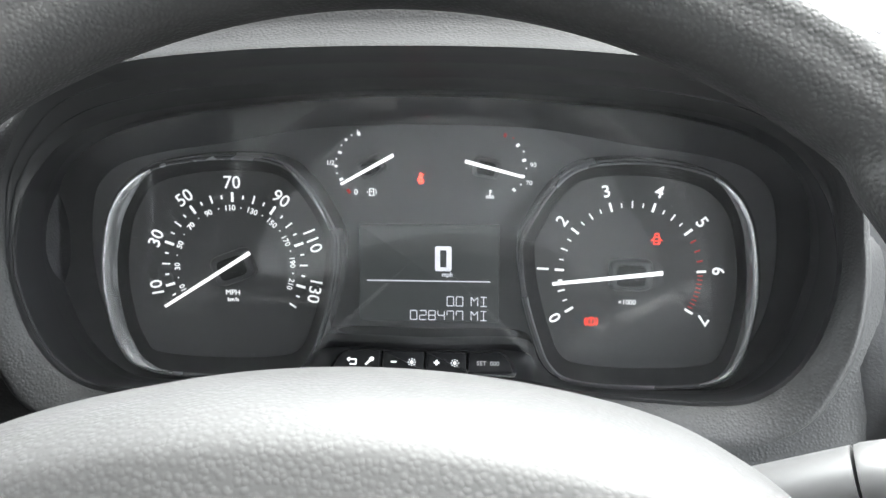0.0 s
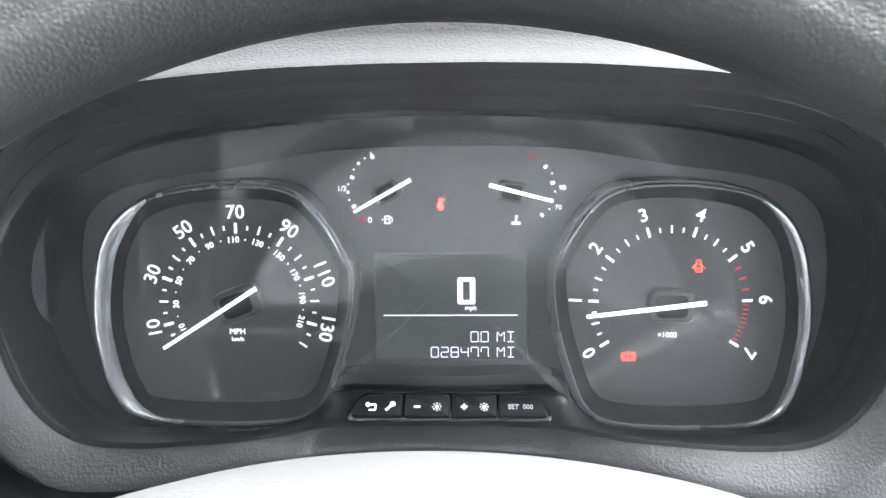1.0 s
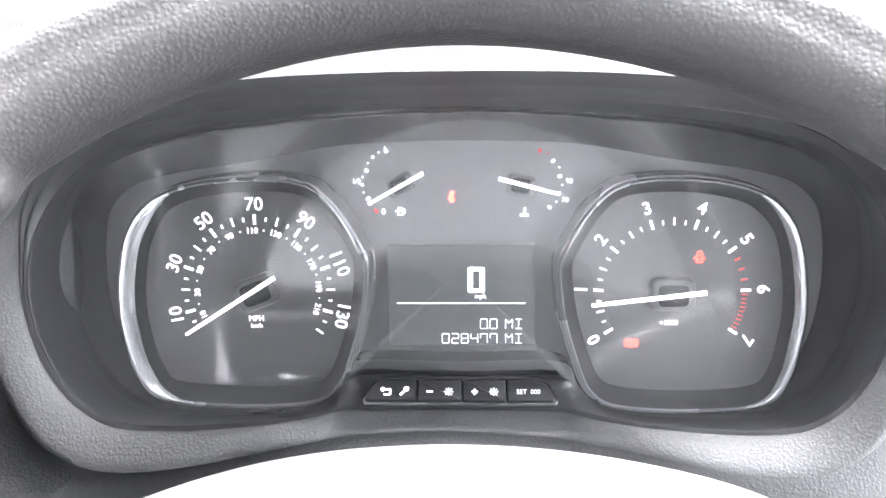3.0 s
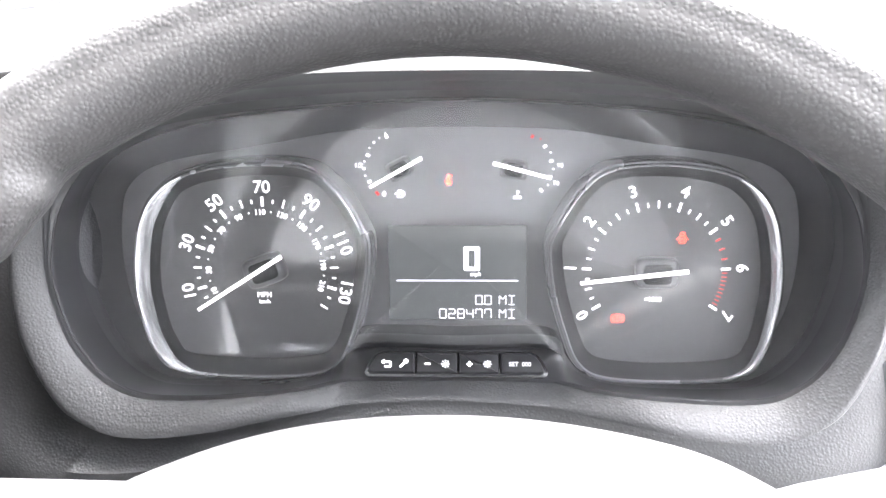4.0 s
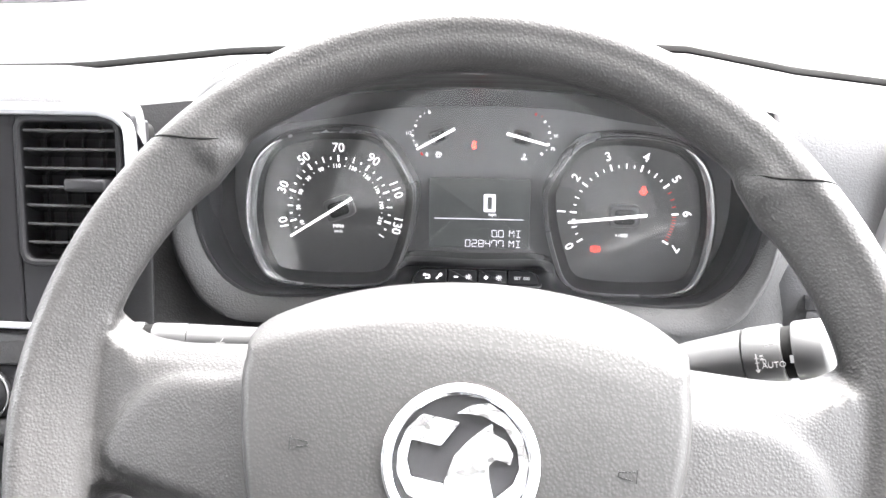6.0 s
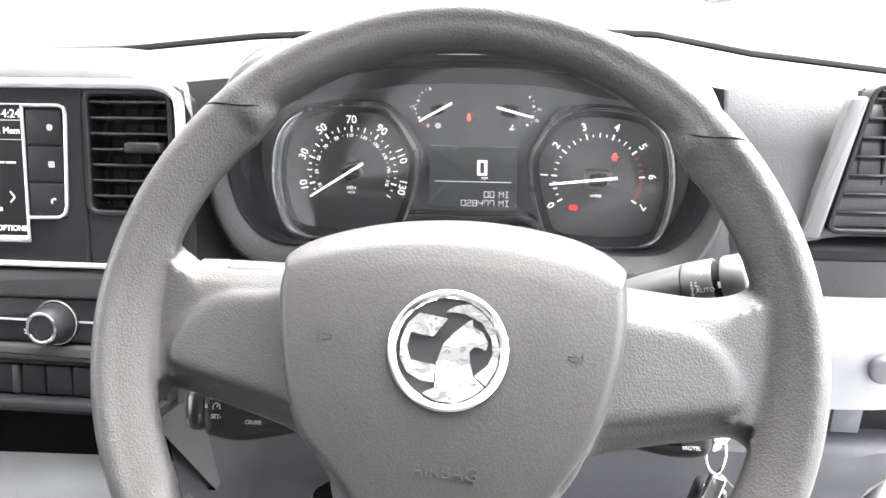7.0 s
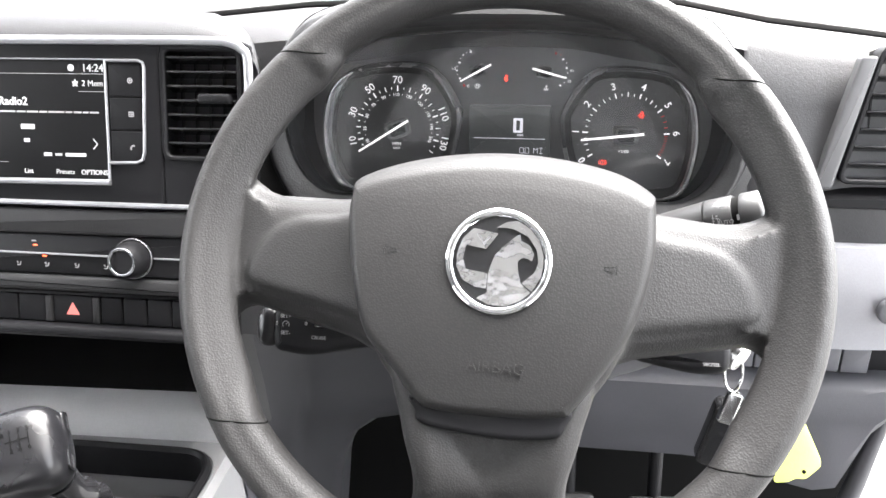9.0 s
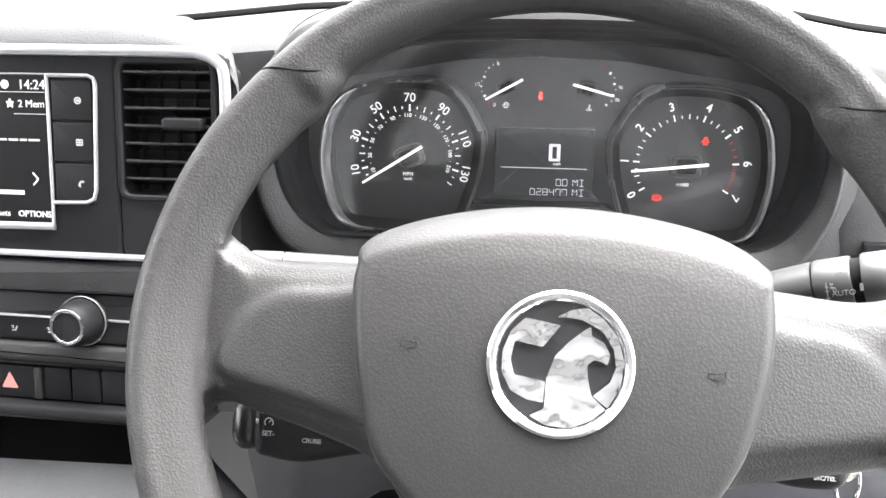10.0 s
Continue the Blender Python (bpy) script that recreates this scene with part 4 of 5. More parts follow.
# round badge: plain bright shapes on a black disc
badge = part("badge", prism(circle(0, 0, 0.0302, 72), 0, 0.0012, 0.0006), GLOSS, wheel, "round chrome badge on a black disc", Matrix.Translation((0.0042, 0.0172, ZC - 0.0006)))
part("badge_ring", band(circle(0, 0, 0.0298, 96), circle(0.0, 0.0, 0.0256, 96), 0.001, 0.003, bevel=0.0012), CHROME, badge, "bright chrome ring")
SHAPES = {
    "flag": [(-15.5, 17.4), (-1.2, 15.5), (-7.6, 6.2), (-19, 7.6), (-20, 0), (-18, -6), (-5.5, -7.4), (-5.5, -16), (-11.9, -15.5), (-19, -12.4), (-23.3, -5.2), (-23.6, 3.1), (-21, 11.4)],
    "crest": [(-2.9, 18.6), (2.4, 22.1), (9, 23.6), (16, 19.6), (22, 13), (25.4, 3), (24.4, -7), (20, -15.5), (13.8, -11.2), (20.2, -5.2), (22.1, 0.7), (20.7, 7.9), (15.5, 15), (7.1, 18.6), (2, 19)],
    "body": [(13.4, -11.4), (11.2, -4), (10.7, 0.7), (13.1, 3.1), (16.5, 2.6), (18.6, 1.4), (19.5, 5.5), (16.7, 10.2), (11.4, 12.6), (11, 16.2), (8.3, 14.5), (2.4, 9), (-2.4, 3.1), (-5.2, -6.4), (-5.0, -18.3), (-10.7, -21.6), (-4, -24.8), (6, -25), (14, -21), (19.4, -16)],
}
for pts in SHAPES.values():
    o = rounded([(x / 1000, y / 1000) for x, y in pts], 0.0008, 3)
    part("badge_shape", prism(o, 0.001, 0.0026), CHIPPED, badge, "plain chrome shape")
part("badge_mark", prism(rounded([(-0.0135, 0.0145), (-0.0112, 0.0143), (-0.0092, 0.0098), (-0.0068, 0.0138), (-0.0050, 0.0136), (-0.0088, 0.0080)], 0.0003, 2), 0.0026, 0.0029), BEZEL, badge, "small dark chevron")

# ---- centre stack ----
def strip_panel(x0, x1, y0, y1, z0, z1, bevel=0.002, r=0.002):
    return prism(rect(x0, y0, x1, y1, r), z0, z1, bevel)


# pod body behind the radio and vents, with its pale-lit crown
profile = [(-0.182, -0.02), (0.045, -0.02), (0.0585, -0.008), (0.0635, -0.010), (0.079, -0.030), (0.086, -0.07), (0.078, -0.16), (0.06, -0.30)]
rows = []
for u in list(np.linspace(-0.62, 0.078, 24)) + [0.091, 0.099, 0.103, 0.104]:
    e = max(0.0, (u - 0.063) / 0.041)
    drop = 0.03 * (1 - math.sqrt(max(0.0, 1 - e * e)))
    rows.append([(u + 0.6 * (z + 0.012) * max(0.0, min(1.0, (u + 0.05) / 0.12)) if z < -0.012 else u - (0.05 * max(0, min(1, (u - 0.0) / 0.08)) if y < 0 else 0), y - (drop if y > 0.03 else 0), z) for y, z in profile])
stack_body = part("centre_pod", sheet(rows, -0.003), DASH, dashboard, "grey moulded centre pod", STACK, 50)

radio = thing("touch_screen_radio", "gloss black touch screen radio, switched on, showing a radio station", "car radio", STACK)
part("panel", strip_panel(-0.232, 0.0265, -0.078, 0.056, -0.02, 0.0, 0.003, 0.004), SATIN, radio, "black panel round the screen")
part("screen", strip_panel(-0.186, -0.0195, -0.0535, 0.041, -0.004, 0.0016, 0.0008, 0.002), SCREEN, radio, "dark glossy touch screen")
ch = bmesh.new()
line = [(-0.0192, 0.0405, 0.0018), (0.0085, 0.0405, 0.0018), (0.0125, 0.0390, 0.0018), (0.0138, 0.0350, 0.0018), (0.0115, -0.0310, 0.0018), (0.0098, -0.0370, 0.0018), (0.0050, -0.0395, 0.0018), (-0.0192, -0.0402, 0.0018)]
tube(line, 0.0013, 8, True, ch, up=(0, 0, 1))
tube([(-0.0192, 0.0415, 0.0018), (-0.0192, -0.0402, 0.0018), (-0.0195, -0.0545, 0.0018)], [0.0011] * 3, 8, True, ch)
tube([(-0.0190, -0.0560, 0.0010), (-0.186, -0.0575, 0.0010)], [0.0026] * 2, 12, True, ch)
tube([(-0.186, 0.0415, 0.0018), (-0.0192, 0.0412, 0.0018)], 0.0006, 8, True, ch)
part("screen_trim", ch, SILVER, radio, "bright silver trim line")
for k in range(3):
    y = 0.0250 - 0.0262 * k
    key = part("button", strip_panel(-0.0165, 0.0105, y - 0.0124, y + 0.0124, -0.001, 0.0019, 0.0007, 0.001), SATIN, radio)
    if k == 0:
        symbol("symbol", [(1.9 * math.cos(a), 1.9 * math.sin(a), 1.9 * math.cos(a + .55), 1.9 * math.sin(a + .55), .7) for a in np.arange(0, 6.2, .524)] + [(0, 0, .9)], ICON, key, pose(0.0015, y, 0.002))
    elif k == 1:
        symbol("symbol", [(-2, q, 2, q, .9) for q in (-1.7, -0.1, 1.5)] + [(-2 + 2 * q, -2, -2 + 2 * q, 2, .4) for q in range(3)], ICON, key, pose(0.0015, y, 0.002))
    else:
        symbol("symbol", [(-1.6, -1.6, -1.0, 0.6, 1.2), (-1.0, 0.6, 1.2, 1.6, 1.2), (1.2, 1.6, 1.6, 0.6, 1.0), (-1.6, -1.6, -0.6, -1.8, 1.0)], ICON, key, pose(0.0015, y, 0.002))
zs = 0.0018
lettering("14:24", 0.0085, SCREENTEXT, radio, pose(-0.0205, 0.0342, zs), "RIGHT", name="clock_readout")
part("status_dot", prism(circle(-0.0485, 0.0345, 0.0028, 20), zs, zs + 0.0002), SCREENTEXT, radio)
lettering("2 Mem", 0.0066, SCREENTEXT, radio, pose(-0.0215, 0.0222, zs), "RIGHT", name="readout")
symbol("star", [(0, 0, 2.0), (-2.6, 0.8, 2.6, 0.8, 1.0), (0, 0, 0, 3.0, 1.2), (0, 0, 1.9, -2.4, 1.1), (0, 0, -1.9, -2.4, 1.1)], SCREENTEXT, radio, pose(-0.0455, 0.0225, zs))
lettering("Radio2", 0.0092, SCREENTEXT, radio, pose(-0.0880, 0.0075, zs), "RIGHT", name="readout", bold=0.0002)
for x0, x1, y, w in (*[(x, x + w - 0.0012, -0.0005, 0.0014) for x, w in zip((-0.135, -0.123, -0.113, -0.098, -0.089, -0.078, -0.070, -0.055, -0.048, -0.040, -0.034), (0.012, 0.010, 0.015, 0.009, 0.011, 0.008, 0.015, 0.007, 0.008, 0.006, 0.009))], (-0.095, -0.083, -0.0125, 0.004), (-0.093, -0.088, -0.0235, 0.003), (-0.076, -0.069, -0.0345, 0.0028), (-0.066, -0.060, -0.0345, 0.002), (-0.057, -0.039, -0.0345, 0.0028), (-0.13, -0.118, -0.0345, 0.002)):
    part("text_bar", bar(bmesh.new(), x0, y, x1, y, w, zs, zs + 0.0002), ICON if w < 0.0025 else SCREENTEXT, radio)
for x0, x1, y in ((-0.186, -0.021, 0.0298), (-0.043, -0.021, 0.0160), (-0.186, -0.108, -0.0415)):
    part("rule", bar(bmesh.new(), x0, y, x1, y, 0.0004, zs, zs + 0.0002), ICON, radio)
symbol("chevron", [(-1.8, 4, 1.8, 0, 1.0), (1.8, 0, -1.8, -4, 1.0)], SCREENTEXT, radio, pose(-0.0305, -0.0255, zs))
lettering("List", 0.0055, SCREENTEXT, radio, pose(-0.0905, -0.0485, zs), name="readout")
lettering("Presets", 0.0055, SCREENTEXT, radio, pose(-0.0580, -0.0485, zs), name="readout")
lettering("OPTIONS", 0.0055, SCREENTEXT, radio, pose(-0.0208, -0.0485, zs), "RIGHT", name="readout", bold=0.0001)


def air_vent(m, x0, x1, y0, y1, slats, label, lean=0.0):
    """A dash vent: dark box, frame, slats and a sliding tab. lean shifts the top sideways."""
    v = thing("air_vent", label, "air vent", m, "dashboard air vents")
    sk = lambda pts: [(x + lean * (y - y0), y) for x, y in pts]
    w = rect(x0, y0, x1, y1, 0.006, 5)
    part("frame", band(sk(inset(w, -0.004)), sk(w), -0.02, 0.0015, bevel=0.001), SATIN, v, "black vent frame")
    part("duct", prism(sk(w), -0.05, -0.035), GROOVE, v, "dark vent duct")
    for k in range(slats):
        y = y0 + (k + 0.75) * (y1 - y0) / (slats + 0.4)
        sx = lean * (y - y0)
        b = bmesh.new()
        prism(rect(x0 + sx + 0.001, -0.0060, x1 + sx - 0.001, 0.0060, 0.0008), -0.0008, 0.0008, 0.0006, b)
        part("slat", b, GLOSS, v, "", Matrix.Translation((0, y, -0.006)) @ pose(0, 0, 0, 68))
    for k in range(5):
        x = x0 + (k + 0.5) * (x1 - x0) / 5 + lean * (y1 - y0) / 2
        part("fin", prism(rect(x - 0.0007, y0 + 0.002, x + 0.0007, y1 - 0.002), -0.034, -0.016), SATIN, v)
    y = (y0 + y1) / 2 + 0.004
    x = x0 + 0.72 * (x1 - x0) + lean * (y - y0)
    part("tab", prism(rect(x - 0.014, y - 0.0035, x + 0.012, y + 0.0040, 0.0025), -0.012, 0.006, 0.002), SATIN, v, "sliding black vent tab")
    return v


left_vent = air_vent(STACK, 0.0300, 0.0895, -0.0335, 0.0485, 7, "black air vent in a silver frame beside the radio")
pts = [(p[0], p[1], 0.0005) for p in spline([(-0.232, 0.0560, 0), (-0.05, 0.0562, 0), (0.065, 0.0556, 0), (0.083, 0.0545, 0), (0.0935, 0.0500, 0), (0.0985, 0.0400, 0), (0.0985, 0.0, 0), (0.0965, -0.025, 0), (0.090, -0.038, 0)], 60, False)]
part("trim_hoop", tube(pts, 0.0036, 12, True), SILVER, left_vent, "satin silver frame line")
part("backing", strip_panel(0.0265, 0.0895, -0.078, 0.050, -0.042, -0.036, 0.001, 0.002), SATIN, left_vent, "black panel behind the vent")
part("surround", band(rounded([(0.0265, -0.0735), (0.0800, -0.0735), (0.0990, -0.0200), (0.0990, 0.0555), (0.0265, 0.0555)], 0.006, 5), rounded([(0.0300, -0.0335), (0.0860, -0.0335), (0.0895, -0.0300), (0.0895, 0.0485), (0.0300, 0.0485)], 0.004, 5), -0.008, -0.0005, bevel=0.001), SATIN, left_vent, "black panel round the vent")

climate = thing("climate_panel", "black heater control panel with a rotary knob", "climate control", STACK)
part("silver_line", tube([(-0.232, -0.0740, 0.003), (0.0815, -0.0740, 0.003)], 0.0022, 8), SILVER, climate, "satin silver trim line")
part("upper_band", strip_panel(-0.232, 0.080, -0.0995, -0.0790, -0.02, 0.0030, 0.002), BAND, climate, "grained dark band")
part("panel", strip_panel(-0.232, 0.080, -0.1345, -0.1000, -0.012, 0.0, 0.002), SATIN, climate, "black control panel")
part("mid_line", tube([(-0.232, -0.1160, 0.0008), (0.080, -0.1175, 0.0008)], 0.0009, 8), SILVER, climate, "thin silver line")
part("lower_band", strip_panel(-0.232, 0.080, -0.1475, -0.1350, -0.02, 0.005, 0.003), BAND, climate, "dark lower band")
knob = part("knob", prism(circle(0, 0, 0.0170, 48), 0, 0.004, 0.001), GLOSS, climate, "rotary heater knob with a silver ring", Matrix.Translation((-0.0015, -0.1175, 0.0)))
part("knob_body", loft([[(x, y, z) for x, y in circle(0, 0, r, 48)] for r, z in ((0.0152, 0.003), (0.0150, 0.010), (0.0128, 0.0205), (0.0118, 0.0215))], True, True, True), SATIN, knob)
part("base_ring", band(circle(0, 0, 0.0168, 48), circle(0, 0, 0.0158, 48), 0.0035, 0.0046, bevel=0.0003), BEZEL, knob, "thin dark ring")
part("knob_ring", band(circle(0, 0, 0.0118, 48), circle(0, 0, 0.0096, 48), 0.021, 0.0225, bevel=0.0005), CHROME, knob, "silver ring")
part("knob_face", prism(circle(0, 0, 0.0097, 48), 0.0205, 0.0216, 0.0003), GLOSS, knob)
for k, x in enumerate((-0.128, -0.1055, -0.0800, -0.0530, -0.0270)):
    symbol("symbol", [(-2, -1.5, 0.5, -1.5, .7), (0.5, -1.5, 1.6, 1.4, .9), (-2.4, 1.3, -0.8, 1.3, .7), (-1.8, 0.2, -0.6, 0.2, .6)], ICON, climate, pose(x, -0.1260, 0.0004))
symbol("lit_mark", [(-2, 0, 2, 0, 1.3)], ORANGE, climate, pose(-0.0900, -0.1100, 0.0004), "small orange lit mark")
symbol("lit_mark", [(-2, 0, 2, 0, 1.3)], ORANGE, climate, pose(-0.0820, -0.1190, 0.0004), "small orange lit mark")
symbol("symbol", [(-2, 0, 2, 0, 1.0)], ICON, climate, pose(-0.0910, -0.1065, 0.0004))

switches = thing("switch_row", "row of black rocker switches with a red hazard triangle", "switch row", STACK)
part("tray", strip_panel(-0.232, 0.080, -0.1830, -0.1485, -0.03, -0.004, 0.002), SATIN, switches)
xs = [-0.180, -0.155, -0.130, -0.1085, -0.0830, -0.0340, -0.0140, 0.0075, 0.0290, 0.0505, 0.0720]
for x0, x1 in zip(xs, xs[1:]):
    if x1 - x0 > 0.04:
        key = part("hazard_switch", strip_panel(-0.0760, -0.0410, -0.1745, -0.1520, -0.004, 0.001, 0.001), SATIN, switches, "hazard switch with a red triangle")
        tri = [(-0.0060, -0.0052), (0.0060, -0.0052), (0, 0.0058)]
        part("triangle", prism(rounded(tri, 0.001, 3), 0, 0.0004), HAZARD, key, "pale red triangle", pose(-0.0586, -0.1625, 0.001))
        for x in (-0.0800, -0.0375):
            part("divider", prism(rect(x - 0.003, -0.1745, x + 0.003, -0.1520, 0.001), -0.004, 0.0025, 0.001), BAND, switches)
    else:
        part("switch", strip_panel(x0 + 0.0006, x1 - 0.0006, -0.1745, -0.1520, -0.004, 0.001, 0.001), SATIN, switches)
part("ledge", strip_panel(-0.232, 0.080, -0.1850, -0.1755, -0.03, 0.012, 0.003), SATIN, switches, "dark ledge under the switches")

# open shelf below the switches and the console carrying the gear lever
cubby = part("cubby", loft([[(-0.75, 0.278, 0.782), (-0.236, 0.278, 0.782), (-0.236, 0.372, 0.62), (-0.75, 0.372, 0.62)], [(-0.75, 0.56, 0.80), (-0.245, 0.56, 0.80), (-0.245, 0.56, 0.60), (-0.75, 0.56, 0.60)]], True, False, True), SHELF, dashboard, "deep black open shelf")

# ---- gear console and lever ----
console = thing("gear_console", "grey moulded gear lever console below the dashboard", "console")
rows, cheek = [], []
for y, z in ((0.374, 0.636), (0.373, 0.655), (0.370, 0.659), (0.360, 0.657), (0.348, 0.650), (0.340, 0.643), (0.334, 0.630), (0.328, 0.622)):
    rows.append([(x, y, z) for x in np.linspace(-0.75, -0.30, 9)] + [(-0.27, y - 0.004, z), (-0.258, y - 0.006, z - 0.004)])
    cheek.append([(-0.258, y - 0.006, z - 0.0042), (-0.251, y - 0.006, z - 0.016), (-0.243, y - 0.006, z - 0.12), (-0.235, y - 0.006, z - 0.40)])
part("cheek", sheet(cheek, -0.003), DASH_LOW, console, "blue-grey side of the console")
# Paler colour than the deck paints in the skylight falling on the crown.
part("crown", sheet(rows, -0.003), LITCONSOLE, console, "grey console crown with skylight painted into its colour")
well = rounded([(-0.44, 0.02), (-0.285, 0.02), (-0.266, 0.312), (-0.44, 0.318)], 0.035, 8)
deck = rounded([(-0.75, -0.05), (-0.272, -0.05), (-0.250, 0.334), (-0.75, 0.340)], 0.012, 8)
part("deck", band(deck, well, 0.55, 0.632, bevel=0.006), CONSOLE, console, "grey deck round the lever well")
part("well_rim", band(inset(well, -0.004), inset(well, 0.004), 0.60, 0.637, bevel=0.003), SATIN, console, "rounded dark rim of the well")
part("well", prism(inset(well, 0.001), 0.53, 0.565, 0.0), SATIN, console, "dark sunken lever well")

BASE = Vector((-0.295, 0.195, 0.60))
lever = thing("gear_lever", "black six-speed gear lever with a leather gaiter", "gear lever", Matrix.Translation(BASE))
at = lambda x, y, z: Vector((x, y, z)) - BASE
path = [at(-0.292, 0.200, 0.600), at(-0.288, 0.185, 0.650), at(-0.285, 0.165, 0.695), at(-0.283, 0.150, 0.722)]
pts = spline(path, 14, False)
boot = []
for k, p in enumerate(pts):
    f = k / 13
    r0 = 0.075 * (1 - f) ** 1.8 + 0.0115
    boot.append([(p[0] + r0 * (1 + 0.07 * math.sin(5 * a + 6 * f) * (1 - f) + 0.04 * math.sin(f * 26 + a)) * math.cos(a),
                  p[1] + r0 * (1 + 0.07 * math.sin(4 * a + 5 * f) * (1 - f)) * math.sin(a), p[2]) for a in (2 * math.pi * j / 40 for j in range(40))])
part("gaiter", loft(boot, True, False, True), GAITER, lever, "folded black leather gaiter", smooth=80)
stem = [at(-0.284, 0.152, 0.718), at(-0.281, 0.142, 0.735), at(-0.280, 0.136, 0.742), at(-0.280, 0.130, 0.752), at(-0.281, 0.126, 0.760), at(-0.284, 0.120, 0.775)]
part("collar", tube(stem, [0.0115, 0.0135, 0.0095, 0.0130, 0.0090, 0.0120], 28), GLOSS, lever, "ribbed black collar")
ball = bmesh.new()
bmesh.ops.create_cube(ball, size=1.0)
bmesh.ops.subdivide_edges(ball, edges=ball.edges[:], cuts=15, use_grid_fill=True)
for v in ball.verts:
    p = v.co * 2
    q = p / max(1e-6, (abs(p.x) ** 3.4 + abs(p.y) ** 3.4 + abs(p.z) ** 3.4) ** (1 / 3.4))
    q = q.lerp(p.normalized(), 0.12)
    s = 1 - 0.20 * max(0, -q.z) ** 1.5
    v.co = (q.x * 0.0255 * s, q.y * 0.0265 * s, q.z * 0.0270)
knob_pose = Matrix.Translation(at(-0.2960, 0.113, 0.800)) @ pose(0, 0, 0, 0, 0, 24) @ pose(0, 0, 0, 40, -6, 0) @ Matrix.Scale(1.08, 4)
shift_knob = part("knob", ball, KNOB, lever, "smooth black gear knob with a shift pattern", knob_pose, 80)
part("side_strip", prism(rounded([(-0.006, -0.016), (0.006, -0.018), (0.007, 0.020), (-0.006, 0.018)], 0.003, 4), 0, 0.0012, 0.0006), GLOSS, shift_knob, "gloss black inlay", Matrix.Translation((0.0240, 0.0, 0.004)) @ Matrix(((0, 0, 1, 0), (0, 1, 0, 0), (-1, 0, 0, 0), (0, 0, 0, 1))))
pattern = pose(0.005, 0.003, 0.0273)
symbol("shift_pattern", [(-5, -3.4, -5, 3.4, .5), (0, -3.4, 0, 3.4, .5), (5, -3.4, 5, 3.4, .5), (-8, 0, 5, 0, .5)], GROOVE, shift_knob, pattern)
for t, x, y in (("R", -9, 4.6), ("1", -5, 5.5), ("3", 0, 5.5), ("5", 5, 5.5), ("2", -5, -5.5), ("4", 0, -5.5), ("6", 5, -5.5)):
    lettering(t, 0.0042, GROOVE, shift_knob, pattern @ pose(x / 1000, y / 1000, 0), name="numeral")

# ---- steering column, stalks, key ----
column = thing("steering_column", "black steering column shroud behind the wheel", "steering column", base=AIMED)
axis = [Vector((0.014, 0.205, 0.872)), Vector((0.014, 0.235, 0.853)), Vector((0.014, 0.30, 0.82)), Vector((0.014, 0.44, 0.75))]
part("shroud", tube(axis, [0.055, 0.062, 0.066, 0.07], 28, True, squash=0.8), SATIN, column, "satin black column shroud")
bm = bmesh.new()
tube([(0.05, 0.25, 0.80), (0.105, 0.255, 0.815), (0.14, 0.26, 0.823)], [0.03, 0.026, 0.02], 18, True, bm, 0.9)
part("lock_housing", bm, DASH_LOW, column, "grey ignition lock housing")


def stalk(name, label, root, tip, r, sink, words):
    s = thing(name, label, "stalk", None, "steering column stalks", base=AIMED)
    a, b = Vector(root), Vector(tip)
    lerp = lambda f: tuple(a.lerp(b, f))
    part("arm", tube([Vector(lerp(f)) - Vector((0, 0, sink * (1 - f / 0.655) ** 2)) for f in (0, 0.2, 0.42, 0.655)], [r * 0.7, r * 0.8, r * 0.9, r], 24, True, squash=0.85), STALK, s, "black stalk arm")
    part("collar", tube([lerp(0.66), lerp(0.675), lerp(0.805), lerp(0.815)], [r * 0.99, r * 1.02, r * 1.02, r * 0.99], 24, True, squash=0.86), STALK, s, "rotating black collar")
    part("groove", tube([lerp(0.817), lerp(0.855)], [r * 0.9, r * 0.9], 24, True, squash=0.86), GROOVE, s)
    part("end", tube([lerp(0.858), lerp(0.87), lerp(0.97), lerp(0.99), lerp(1.0)], [r * 0.98, r * 1.02, r, r * 0.88, r * 0.55], 24, True, squash=0.88), STALK, s, "rounded stalk end")
    t = (b - a).normalized()
    side = t.cross(Vector((0, 0, 1))).normalized()
    if side.y > 0:
        side = -side
    nrm = (side + Vector((0, 0, 0.35))).normalized()
    up = nrm.cross(t)
    for f, kind in words:
        o = a.lerp(b, f) + nrm * r * 1.04
        m = Matrix.Translation(o) @ Matrix((t, up, nrm)).transposed().to_4x4()
        if isinstance(kind, str):
            lettering(kind, 0.0040, ICON, s, m, name="caption")
        else:
            symbol("symbol", [tuple(v * 0.75 for v in q) for q in kind], ICON, s, m)
    return s


stalk("light_stalk", "black headlamp and indicator stalk with white symbols", (0.0838, 0.2935, 0.8745), (0.1906, 0.2651, 0.916), 0.0162, 0.010,
      [(0.70, [(0, 6, 0, -6, .7), (-1.3, -4.4, 0, -6.4, .7), (1.3, -4.4, 0, -6.4, .7), (-1.2, 3, 1.2, 3, .6), (-1.2, 0, 1.2, 0, .6), (2.2, 4.5, 4.2, 4.5, 1.2), (2.2, 2.2, 4.2, 2.2, 1.2)]), (0.73, "0"), (0.765, "\nAUTO"), (0.74, [(0, 11, 5, 11.5, 1.0)]), (0.838, [(0, -2.5, 0, 2.5, 2.2)])])
stalk("wiper_stalk", "black wiper stalk with white symbols", (-0.060, 0.268, 0.905), (-0.1768, 0.2541, 0.9114), 0.0085, 0.0, [(0.5, [(-2, -3, 2, 3, .6), (-3, 0, 3, 0, .6)])])


